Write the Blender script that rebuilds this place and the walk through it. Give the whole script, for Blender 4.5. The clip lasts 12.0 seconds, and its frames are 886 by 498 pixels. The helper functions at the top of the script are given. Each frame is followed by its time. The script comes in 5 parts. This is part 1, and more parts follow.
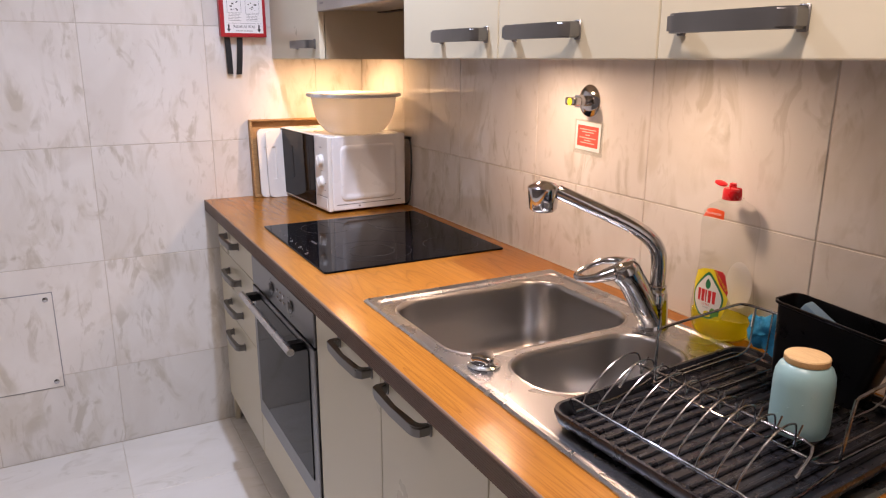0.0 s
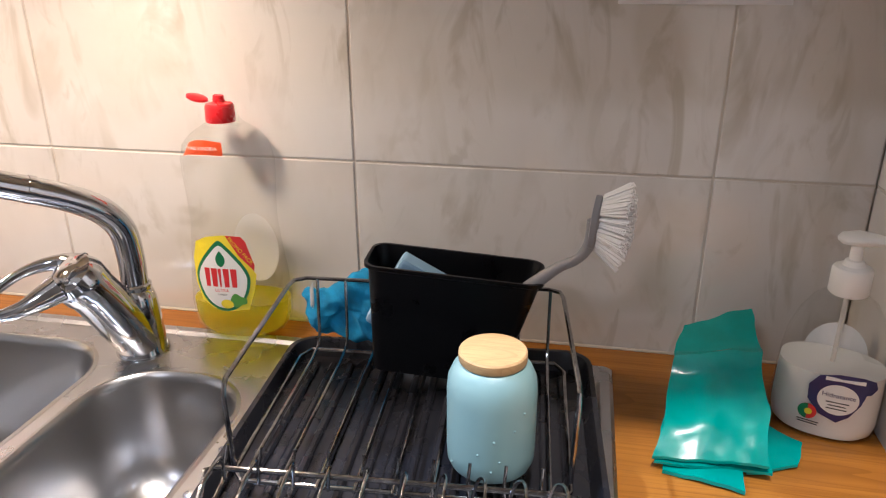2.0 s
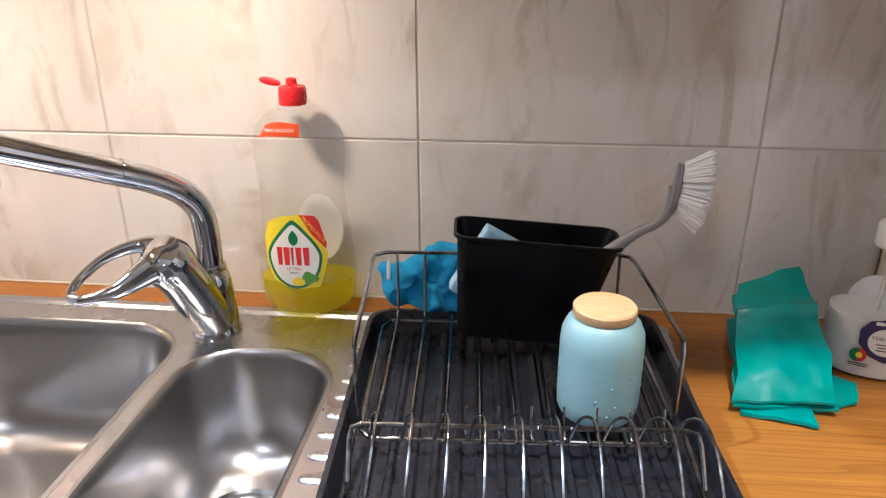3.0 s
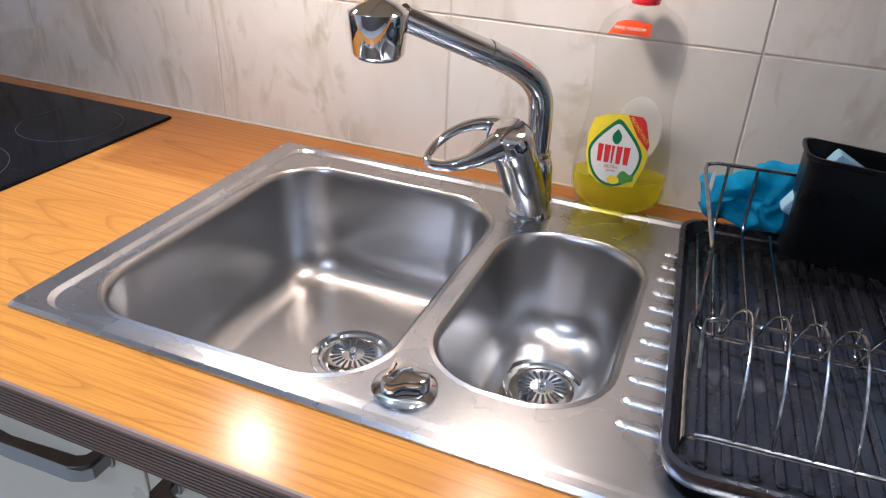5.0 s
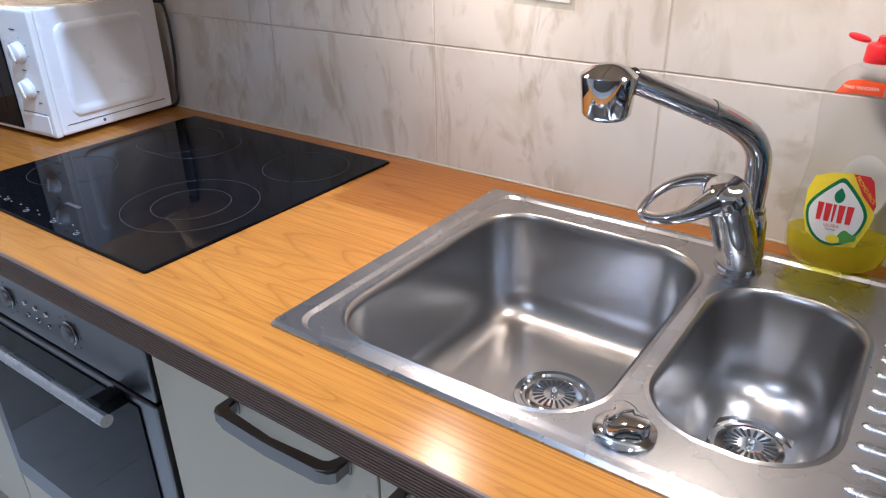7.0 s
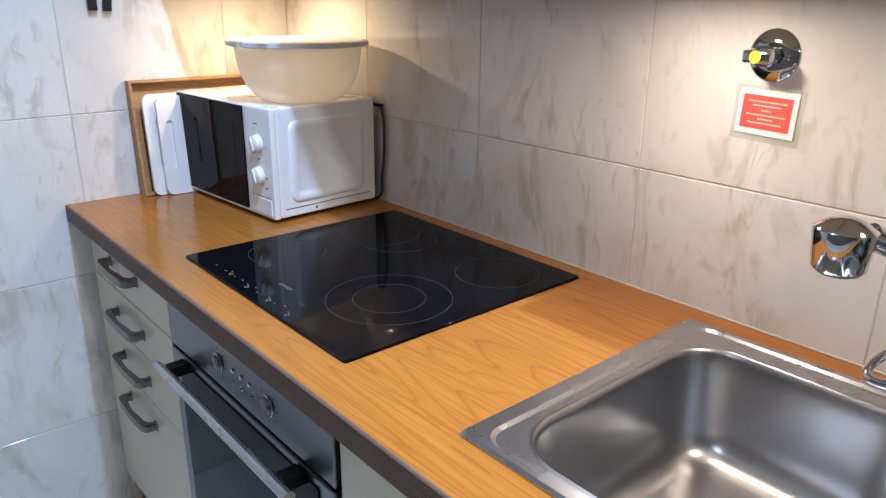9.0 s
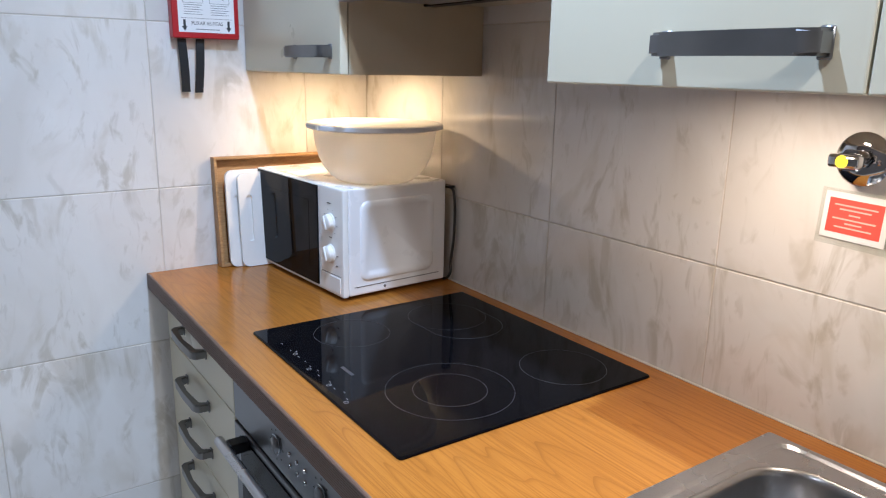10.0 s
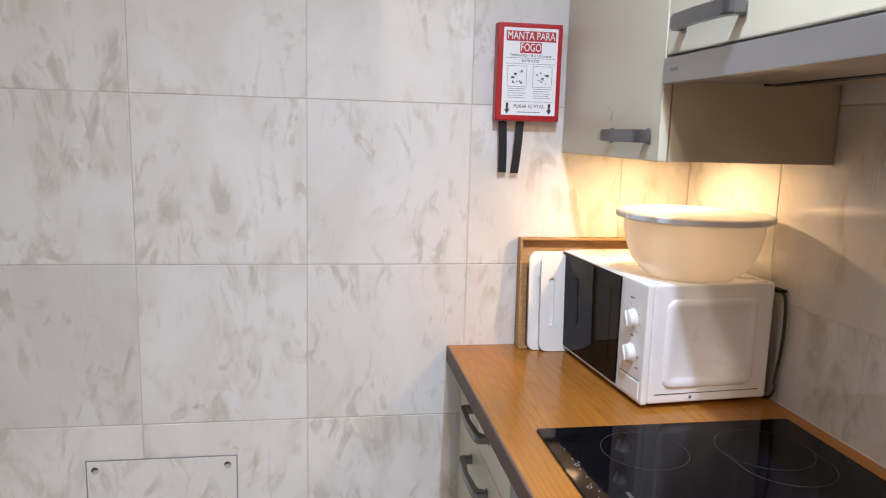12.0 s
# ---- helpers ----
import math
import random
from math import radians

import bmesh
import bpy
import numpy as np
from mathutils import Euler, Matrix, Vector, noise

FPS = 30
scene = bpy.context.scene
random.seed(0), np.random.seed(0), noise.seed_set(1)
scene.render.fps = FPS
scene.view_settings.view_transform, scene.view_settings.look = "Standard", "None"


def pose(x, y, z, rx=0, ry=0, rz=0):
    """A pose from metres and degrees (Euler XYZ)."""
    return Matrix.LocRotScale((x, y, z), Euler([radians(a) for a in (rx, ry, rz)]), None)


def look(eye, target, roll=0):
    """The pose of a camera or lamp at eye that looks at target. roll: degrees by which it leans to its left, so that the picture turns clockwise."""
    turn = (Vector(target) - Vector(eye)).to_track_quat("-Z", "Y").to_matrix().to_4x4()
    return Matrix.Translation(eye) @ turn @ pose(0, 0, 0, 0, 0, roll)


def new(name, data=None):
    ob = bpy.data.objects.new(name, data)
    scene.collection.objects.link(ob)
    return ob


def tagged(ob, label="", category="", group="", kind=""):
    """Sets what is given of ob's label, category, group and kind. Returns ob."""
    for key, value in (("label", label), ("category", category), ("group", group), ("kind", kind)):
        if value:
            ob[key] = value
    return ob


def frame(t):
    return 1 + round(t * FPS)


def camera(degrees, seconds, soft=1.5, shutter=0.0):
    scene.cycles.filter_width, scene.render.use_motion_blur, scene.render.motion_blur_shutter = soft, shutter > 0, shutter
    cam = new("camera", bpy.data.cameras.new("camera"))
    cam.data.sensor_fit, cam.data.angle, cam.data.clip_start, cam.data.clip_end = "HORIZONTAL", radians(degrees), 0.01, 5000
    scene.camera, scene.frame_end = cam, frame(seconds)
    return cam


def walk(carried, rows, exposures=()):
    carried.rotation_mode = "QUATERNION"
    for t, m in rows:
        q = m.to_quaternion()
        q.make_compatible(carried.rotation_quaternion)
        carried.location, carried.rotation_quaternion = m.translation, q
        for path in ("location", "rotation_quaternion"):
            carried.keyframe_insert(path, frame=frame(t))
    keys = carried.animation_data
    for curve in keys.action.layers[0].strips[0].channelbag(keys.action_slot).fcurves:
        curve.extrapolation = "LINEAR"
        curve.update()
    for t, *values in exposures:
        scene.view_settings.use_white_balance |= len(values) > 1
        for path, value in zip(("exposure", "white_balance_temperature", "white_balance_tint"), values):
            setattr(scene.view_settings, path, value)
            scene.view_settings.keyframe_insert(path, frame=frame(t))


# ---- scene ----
cam = camera(63.5, 12.0, soft=1.2)
PATH = [
    (0, (2.8, -1.13, 1.421), (1.098, -0.213, 0.909), 0.2),
    (0.5, (2.566, -1.076, 1.424), (1.166, 0.229, 0.842), -1.0),
    (1, (2.42, -0.971, 1.394), (1.349, 0.591, 0.751), -1.7),
    (1.5, (2.334, -0.838, 1.346), (1.622, 0.902, 0.663), -0.9),
    (2, (2.319, -0.808, 1.337), (1.963, 1.021, 0.609), -0.1),
    (2.5, (2.249, -0.851, 1.34), (2.068, 0.995, 0.591), -0.1),
    (3, (2.181, -0.878, 1.335), (1.976, 0.963, 0.58), -0.2),
    (3.5, (2.134, -0.908, 1.346), (1.771, 0.909, 0.591), -0.2),
    (3.7, (2.132, -0.911, 1.35), (1.673, 0.875, 0.575), -0.5),
    (5.3, (2.0, -0.986, 1.321), (1.331, 0.61, 0.318), 2.7),
    (5.5, (1.993, -0.996, 1.317), (1.284, 0.583, 0.315), 2.5),
    (6, (1.973, -1.018, 1.336), (1.15, 0.526, 0.366), 1.4),
    (6.5, (1.983, -1.034, 1.346), (1.045, 0.471, 0.422), 0.0),
    (8.3, (1.974, -1.093, 1.397), (0.698, 0.241, 0.627), -0.3),
    (8.5, (1.967, -1.107, 1.385), (0.653, 0.217, 0.662), 0.3),
    (9, (1.94, -1.076, 1.4), (0.514, 0.161, 0.741), 0.6),
    (9.5, (1.925, -1.057, 1.415), (0.413, 0.122, 0.846), 1.1),
    (10, (1.925, -1.048, 1.438), (0.332, 0.058, 0.948), 1.2),
    (10.5, (1.918, -1.064, 1.449), (0.223, -0.1, 1.007), 0.9),
    (11, (1.883, -1.047, 1.429), (0.075, -0.288, 1.034), 0.9),
    (11.5, (1.86, -1.002, 1.447), (-0.026, -0.446, 1.085), 1.1),
    (12, (1.827, -0.979, 1.464), (-0.12, -0.655, 1.142), 1.6),
]
EXPOSURES = [(0.0, -0.2, 6700, 28), (0.5, -0.1, 6200, 20), (1.0, 0.02, 6050, 19), (1.5, 0.22, 5850, 17), (2.5, 0.33, 5700, 16), (3.7, 0.27, 5450, 15), (6.0, 0.05, 5050, 14), (8.5, -0.17, 5200, 12), (10.5, -0.26, 5400, 12), (11.0, -0.18, 5500, 12), (12.0, -0.10, 6350, 17)]
walk(cam, [(t, look(eye, target, roll)) for t, eye, target, roll in PATH], EXPOSURES)

# ---- light ----
world = bpy.data.worlds.new("world")
scene.world = world
world.use_nodes = True
world.node_tree.nodes["Background"].inputs[0].default_value = (0.8, 0.85, 1, 1)
world.node_tree.nodes["Background"].inputs[1].default_value = 0.02


def lamp(name, eye, target, watts, size, colour, shape="DISK", spread=180):
    data = bpy.data.lights.new(name, "AREA")
    data.shape, data.size, data.energy, data.color, data.spread = shape, size, watts, colour, radians(spread)
    ob = new(name, data)
    ob.matrix_basis = look(eye, target)
    return ob


COOL = (0.64, 0.80, 1.0)
SOFT = (1.0, 0.90, 0.76)
WARM = (1.0, 0.66, 0.33)
lamp("ceiling_lamp", (1.2, -0.63, 2.50), (1.2, -0.63, 0), 28, 0.045, COOL, spread=145)
lamp("ceiling_lamp", (2.38, -0.78, 2.50), (2.38, -0.78, 0), 27, 0.10, SOFT)
# added fill to brighten the cabinet fronts; no known fitting hangs here
lamp("ceiling_lamp", (1.55, -2.15, 2.50), (1.55, -2.15, 0), 8, 0.3, (0.95, 0.97, 1.0))
PUCKS = [(0.24, -0.20, 1.433), (1.375, -0.21, 1.435), (1.81, -0.21, 1.435)]
for i, (px, py, pz) in enumerate(PUCKS):
    lamp("cabinet_lamp", (px, py, pz - 0.010), (px, py, 0), (3.0, 2.55, 1.75)[i], (0.05, 0.045, 0.045)[i], (WARM, (1.0, 0.75, 0.50), (1.0, 0.75, 0.50))[i], spread=(180, 172, 172)[i])

# ---- materials ----


def mat(name, colour=(0.8, 0.8, 0.8), rough=0.5, metal=0.0, **more):
    m = bpy.data.materials.new(name)
    m.use_nodes = True
    b = m.node_tree.nodes["Principled BSDF"]
    b.inputs["Base Color"].default_value = (*colour, 1)
    b.inputs["Roughness"].default_value = rough
    b.inputs["Metallic"].default_value = metal
    for k, v in more.items():
        b.inputs[k.replace("_", " ")].default_value = v
    return m


def node(m, kind, **sets):
    n = m.node_tree.nodes.new(kind)
    for k, v in sets.items():
        if k in ("operation", "blend_type", "data_type", "noise_dimensions", "wave_type", "bands_direction", "feature"):
            set_option(n, k, v)
        else:
            n.inputs[k.replace("_", " ")].default_value = v
    return n


def set_option(n, k, v):
    if k == "operation":
        n.operation = v
    elif k == "blend_type":
        n.blend_type = v
    elif k == "data_type":
        n.data_type = v
    elif k == "noise_dimensions":
        n.noise_dimensions = v
    elif k == "wave_type":
        n.wave_type = v
    elif k == "bands_direction":
        n.bands_direction = v
    elif k == "feature":
        n.feature = v


def wire(m, a, ao, b, bi):
    m.node_tree.links.new(a.outputs[ao], b.inputs[bi])


def ramp(m, *stops):
    n = m.node_tree.nodes.new("ShaderNodeValToRGB")
    while len(n.color_ramp.elements) < len(stops):
        n.color_ramp.elements.new(0.5)
    for e, (p, c) in zip(n.color_ramp.elements, stops):
        e.position, e.color = p, (*c, 1)
    return n


def coords(m, scale=(1, 1, 1), rot=(0, 0, 0), shift=False):
    """Object coordinates, turned and stretched, and shifted by the object's random number."""
    c = m.node_tree.nodes.new("ShaderNodeTexCoord")
    mp = m.node_tree.nodes.new("ShaderNodeMapping")
    mp.inputs["Scale"].default_value = scale
    mp.inputs["Rotation"].default_value = [radians(a) for a in rot]
    wire(m, c, "Object", mp, "Vector")
    if shift:
        info = m.node_tree.nodes.new("ShaderNodeObjectInfo")
        mul = node(m, "ShaderNodeMath", operation="MULTIPLY")
        mul.inputs[1].default_value = 37.0
        wire(m, info, "Random", mul, 0)
        comb = m.node_tree.nodes.new("ShaderNodeCombineXYZ")
        for i in range(3):
            wire(m, mul, 0, comb, i)
        wire(m, comb, 0, mp, "Location")
    return mp


def bump(m, source, out, strength, distance=0.001):
    b = node(m, "ShaderNodeBump", Strength=strength, Distance=distance)
    wire(m, source, out, b, "Height")
    wire(m, b, 0, m.node_tree.nodes["Principled BSDF"], "Normal")


def worn(name, colour, rough, metal=0.0, amount=0.12, scale=9, grain=220, relief=0.05, **more):
    """A surface whose tone and gloss drift at two scales."""
    m = mat(name, colour, rough, metal, **more)
    p = m.node_tree.nodes["Principled BSDF"]
    c = coords(m, shift=True)
    n1 = node(m, "ShaderNodeTexNoise", Scale=scale, Detail=5.0)
    n2 = node(m, "ShaderNodeTexNoise", Scale=grain, Detail=2.0)
    wire(m, c, 0, n1, 0), wire(m, c, 0, n2, 0)
    lo, hi = [x * (1 - amount) for x in colour], [min(1, x * (1 + amount * 0.6)) for x in colour]
    r = ramp(m, (0.3, lo), (0.7, hi))
    wire(m, n1, 0, r, 0), wire(m, r, 0, p, "Base Color")
    rr = ramp(m, (0.3, (max(0, rough - 0.07),) * 3), (0.7, (min(1, rough + 0.07),) * 3))
    wire(m, n1, 0, rr, 0), wire(m, rr, 0, p, "Roughness")
    bump(m, n2, 0, relief, 0.0006)
    return m


def tile_material(name, light, mid, dark, rough, cut=0.57, share=0.66):
    m = mat(name, mid, rough)
    p = m.node_tree.nodes["Principled BSDF"]
    cloud = node(m, "ShaderNodeTexNoise", Scale=4.0, Detail=5.0, Distortion=0.9)
    wire(m, coords(m, (1, 1, 0.6), (0, 18, 0), shift=True), 0, cloud, 0)
    base = ramp(m, (0.36, mid), (0.6, light))
    wire(m, cloud, 0, base, 0)
    # brushed wisps, steep and slightly slanted, in loose swarms
    patch = node(m, "ShaderNodeTexNoise", Scale=5.0, Detail=3.0, Distortion=0.8)
    wire(m, coords(m, (1, 1, 0.8), shift=True), 0, patch, 0)
    q = ramp(m, (0.40, (0, 0, 0)), (0.58, (1, 1, 1)))
    wire(m, patch, 0, q, 0)
    last = base
    for scale, turn, c, k, tone in (((10, 10, 4.4), 22, cut, share, dark), ((21, 21, 8), 30, cut + 0.03, share * 0.55, [v * 0.9 for v in dark]), ((5, 5, 2.4), 14, cut - 0.03, share * 0.6, [v * 1.12 for v in dark])):
        vein = node(m, "ShaderNodeTexNoise", Scale=1.0, Detail=4.0, Roughness=0.55, Distortion=1.9)
        wire(m, coords(m, scale, (0, turn, 0), shift=True), 0, vein, 0)
        v = ramp(m, (c - 0.03, (0, 0, 0)), (c + 0.07, (k, k, k)))
        wire(m, vein, 0, v, 0)
        mul = node(m, "ShaderNodeMath", operation="MULTIPLY")
        wire(m, v, 0, mul, 0), wire(m, q, 0, mul, 1)
        mix = node(m, "ShaderNodeMix", data_type="RGBA")
        wire(m, mul, 0, mix, 0), wire(m, last, 2 if last is not base else 0, mix, 6)
        mix.inputs[7].default_value = (*tone, 1)
        last = mix
    # each tile a shade of its own
    info = m.node_tree.nodes.new("ShaderNodeObjectInfo")
    shade = ramp(m, (0.0, (0.90, 0.90, 0.89)), (0.5, (0.97, 0.97, 0.965)), (1.0, (1.0, 0.99, 0.98)))
    wire(m, info, "Random", shade, 0)
    tint = node(m, "ShaderNodeMix", data_type="RGBA", blend_type="MULTIPLY")
    tint.inputs[0].default_value = 1.0
    wire(m, last, 2, tint, 6), wire(m, shade, 0, tint, 7), wire(m, tint, 2, p, "Base Color")
    fine = node(m, "ShaderNodeTexNoise", Scale=14.0, Detail=3.0)
    wire(m, coords(m, shift=True), 0, fine, 0)
    bump(m, fine, 0, 0.025, 0.002)
    return m


def wood_material(name, pale, deep, line, scale=(1.3, 22, 22), rough=0.3, turn=(0, 0, 0)):
    m = mat(name, pale, rough, Specular_IOR_Level=0.28)
    p = m.node_tree.nodes["Principled BSDF"]
    broad = node(m, "ShaderNodeTexNoise", Scale=1.0, Detail=3.0, Distortion=0.4)
    wire(m, coords(m, [v * (1, 0.28, 0.28)[i] for i, v in enumerate(scale)], turn), 0, broad, 0)
    base = ramp(m, (0.3, deep), (0.68, pale))
    wire(m, broad, 0, base, 0)
    # cathedral figure: contour lines of a stretched noise
    field = node(m, "ShaderNodeTexNoise", Scale=1.0, Detail=1.5, Distortion=0.25)
    wire(m, coords(m, (scale[0] * 0.8, scale[1] * 0.28, scale[2] * 0.28), turn), 0, field, 0)
    mul = node(m, "ShaderNodeMath", operation="MULTIPLY")
    mul.inputs[1].default_value = 19.0
    wire(m, field, 0, mul, 0)
    frac = node(m, "ShaderNodeMath", operation="FRACT")
    wire(m, mul, 0, frac, 0)
    lines = ramp(m, (0.0, (0.6, 0.6, 0.6)), (0.14, (0.25, 0.25, 0.25)), (0.6, (0.05, 0.05, 0.05)), (1.0, (0.3, 0.3, 0.3)))
    wire(m, frac, 0, lines, 0)
    fibre = node(m, "ShaderNodeTexNoise", Scale=1.0, Detail=6.0, Roughness=0.7)
    wire(m, coords(m, (scale[0] * 4, scale[1] * 9, scale[2] * 9), turn), 0, fibre, 0)
    fr = ramp(m, (0.4, (0, 0, 0)), (0.72, (0.75, 0.75, 0.75)))
    wire(m, fibre, 0, fr, 0)
    add = node(m, "ShaderNodeMath", operation="MAXIMUM")
    wire(m, lines, 0, add, 0), wire(m, fr, 0, add, 1)
    mix = node(m, "ShaderNodeMix", data_type="RGBA")
    wire(m, add, 0, mix, 0), wire(m, base, 0, mix, 6)
    mix.inputs[7].default_value = (*line, 1)
    wire(m, mix, 2, p, "Base Color")
    grain = node(m, "ShaderNodeTexNoise", Scale=700.0, Detail=2.0)
    wire(m, coords(m), 0, grain, 0)
    bump(m, grain, 0, 0.12, 0.0006)
    return m


def steel_material(name, colour, rough, stretch=(3, 260, 260), strength=0.12):
    m = mat(name, colour, rough, 1.0)
    p = m.node_tree.nodes["Principled BSDF"]
    n1 = node(m, "ShaderNodeTexNoise", Scale=1.0, Detail=4.0)
    wire(m, coords(m, stretch), 0, n1, 0)
    n2 = node(m, "ShaderNodeTexNoise", Scale=12.0, Detail=5.0)
    wire(m, coords(m), 0, n2, 0)
    r = ramp(m, (0.2, (rough - 0.02,) * 3), (0.8, (rough + 0.03,) * 3))
    wire(m, n2, 0, r, 0), wire(m, r, 0, p, "Roughness")
    c = ramp(m, (0.2, [v * 0.95 for v in colour]), (0.8, colour))
    wire(m, n2, 0, c, 0), wire(m, c, 0, p, "Base Color")
    bump(m, n1, 0, strength, 0.0004)
    return m


def clear_material(name, tint, gloss=0.12, rough=0.03, milk=0.0, dense=0.3, body_colour=(0.9, 0.9, 0.88), sheen=0.45, dents=0.0):
    """Thin clear plastic: lets light through, with a sheen at its rims; milk: the share that scatters."""
    m = bpy.data.materials.new(name)
    m.use_nodes = True
    t = m.node_tree
    t.nodes.remove(t.nodes["Principled BSDF"])
    out = t.nodes["Material Output"]
    clear = t.nodes.new("ShaderNodeBsdfTransparent")
    clear.inputs[0].default_value = (*tint, 1)
    shine = t.nodes.new("ShaderNodeBsdfGlossy")
    shine.inputs["Roughness"].default_value = rough
    lw = t.nodes.new("ShaderNodeLayerWeight")
    lw.inputs[0].default_value = gloss
    mix = t.nodes.new("ShaderNodeMixShader")
    cut = t.nodes.new("ShaderNodeMath")
    cut.operation = "MULTIPLY"
    cut.inputs[1].default_value = sheen
    t.links.new(lw.outputs[1], cut.inputs[0])
    t.links.new(cut.outputs[0], mix.inputs[0])
    body = clear
    if milk:
        scatter = t.nodes.new("ShaderNodeBsdfTranslucent")
        diff = t.nodes.new("ShaderNodeBsdfDiffuse")
        for s in (scatter, diff):
            s.inputs[0].default_value = (*body_colour, 1)
        half = t.nodes.new("ShaderNodeMixShader")
        half.inputs[0].default_value = dense
        t.links.new(scatter.outputs[0], half.inputs[1]), t.links.new(diff.outputs[0], half.inputs[2])
        body = t.nodes.new("ShaderNodeMixShader")
        body.inputs[0].default_value = milk
        t.links.new(clear.outputs[0], body.inputs[1]), t.links.new(half.outputs[0], body.inputs[2])
    t.links.new(body.outputs[0], mix.inputs[1])
    if dents:
        wave = node(m, "ShaderNodeTexNoise", Scale=1.0, Detail=2.0)
        wire(m, coords(m, (60, 60, 22)), 0, wave, 0)
        lump = node(m, "ShaderNodeBump", Strength=dents, Distance=0.006)
        wire(m, wave, 0, lump, "Height"), wire(m, lump, 0, shine, "Normal")
    t.links.new(shine.outputs[0], mix.inputs[2])
    t.links.new(mix.outputs[0], out.inputs["Surface"])
    return m


def glow_material(name, colour, strength):
    m = mat(name, (0.9, 0.9, 0.9), 0.4)
    p = m.node_tree.nodes["Principled BSDF"]
    p.inputs["Emission Color"].default_value = (*colour, 1)
    p.inputs["Emission Strength"].default_value = strength
    return m


WALL_TILE = tile_material("wall_tile_glaze", (0.76, 0.74, 0.71), (0.69, 0.66, 0.62), (0.49, 0.45, 0.375), 0.055, share=0.68)
FLOOR_TILE = tile_material("floor_tile_glaze", (0.74, 0.72, 0.69), (0.69, 0.67, 0.63), (0.55, 0.52, 0.46), 0.25, 0.6)
# unseen walls, coloured dark so that reflections show a dimly lit room
DIM_UNSEEN_WALL = worn("dim_unseen_wall", (0.15, 0.13, 0.115), 0.7)
GROUT = worn("grout", (0.58, 0.53, 0.46), 0.8)
PLASTER = worn("ceiling_paint", (0.8, 0.79, 0.77), 0.85, relief=0.2)
WOOD = wood_material("cherry_laminate", (0.43, 0.174, 0.026), (0.355, 0.136, 0.019), (0.17, 0.061, 0.011), (1.1, 30, 30), 0.2)
EDGE = worn("brown_edge_strip", (0.135, 0.078, 0.052), 0.5)
CREAM = worn("cream_lacquer", (0.63, 0.575, 0.43), 0.33, amount=0.03, scale=3, relief=0.004)
CARCASS = worn("beige_board", (0.50, 0.44, 0.32), 0.5, amount=0.06)
PEWTER = worn("brushed_pewter", (0.22, 0.215, 0.21), 0.36, 0.85, amount=0.15)
STEEL = steel_material("brushed_steel", (0.52, 0.52, 0.53), 0.27)
OVEN_STEEL = steel_material("oven_steel", (0.20, 0.205, 0.215), 0.3)
HOOD_STEEL = worn("hood_steel", (0.42, 0.41, 0.40), 0.38, 0.8, amount=0.12, scale=5)
BOWL_STEEL = mat("satin_bowl_steel", (0.44, 0.43, 0.42), 0.28, 1.0)
CHROME = mat("chrome", (0.57, 0.58, 0.60), 0.06, 1.0)
WIRE = worn("chromed_wire", (0.34, 0.34, 0.35), 0.17, 1.0, amount=0.35, scale=120)
BLACK_GLASS = mat("black_glass", (0.003, 0.003, 0.004), 0.05, Specular_IOR_Level=0.085)
OVEN_GLASS = mat("oven_glass", (0.005, 0.006, 0.007), 0.06, Specular_IOR_Level=0.055)
BLACK = worn("black_plastic", (0.004, 0.004, 0.005), 0.32, amount=0.2, scale=25, Specular_IOR_Level=0.22)
TRAY_BLACK = worn("black_tray_plastic", (0.014, 0.014, 0.017), 0.28, amount=0.1, scale=25, Specular_IOR_Level=0.4)
BLACK_MATT = worn("black_webbing", (0.012, 0.012, 0.013), 0.85, relief=0.4)
# near-black that puts the shade of gaps and openings into the colour
SHADOW_GAP = mat("gap_shade", (0.02, 0.018, 0.016), 0.8)
WHITE = worn("white_enamel", (0.80, 0.80, 0.81), 0.3, amount=0.03, relief=0.02)
WHITE_PLASTIC = worn("white_plastic", (0.80, 0.80, 0.78), 0.4, amount=0.04)
MILKY = clear_material("milky_plastic", (0.97, 0.96, 0.94), 0.12, 0.2, 0.62, dense=0.35, body_colour=(0.95, 0.94, 0.92))
LID_PLASTIC = clear_material("white_lid_plastic", (0.95, 0.93, 0.9), 0.1, 0.25, 0.88, dense=0.5)
GREY_WHITE = worn("grey_white_plastic", (0.60, 0.61, 0.63), 0.4, amount=0.05)
PALE_WOOD = wood_material("pale_wood", (0.62, 0.42, 0.20), (0.52, 0.33, 0.15), (0.40, 0.22, 0.09), (9, 60, 60), 0.5)
TRAY_WOOD = wood_material("tray_wood", (0.52, 0.32, 0.14), (0.44, 0.26, 0.11), (0.22, 0.10, 0.04), (30, 4, 30), 0.5)
RED = worn("red_paint", (0.42, 0.012, 0.018), 0.35, amount=0.1)
PAPER = worn("paper", (0.80, 0.80, 0.80), 0.6, amount=0.03)
INK = mat("black_ink", (0.03, 0.03, 0.03), 0.6)
RED_PRINT = worn("red_print", (0.78, 0.10, 0.07), 0.5, amount=0.08)
DARK_RED_PRINT = worn("dark_red_print", (0.45, 0.03, 0.035), 0.5, amount=0.1)
PINK_PRINT = mat("pale_print", (0.85, 0.55, 0.48), 0.5)
CLEAR = clear_material("clear_plastic", (0.974, 0.976, 0.97), 0.06, 0.02, sheen=0.9, dents=1.3)
POCKET = clear_material("clear_pocket", (0.93, 0.94, 0.93), 0.06, 0.1)
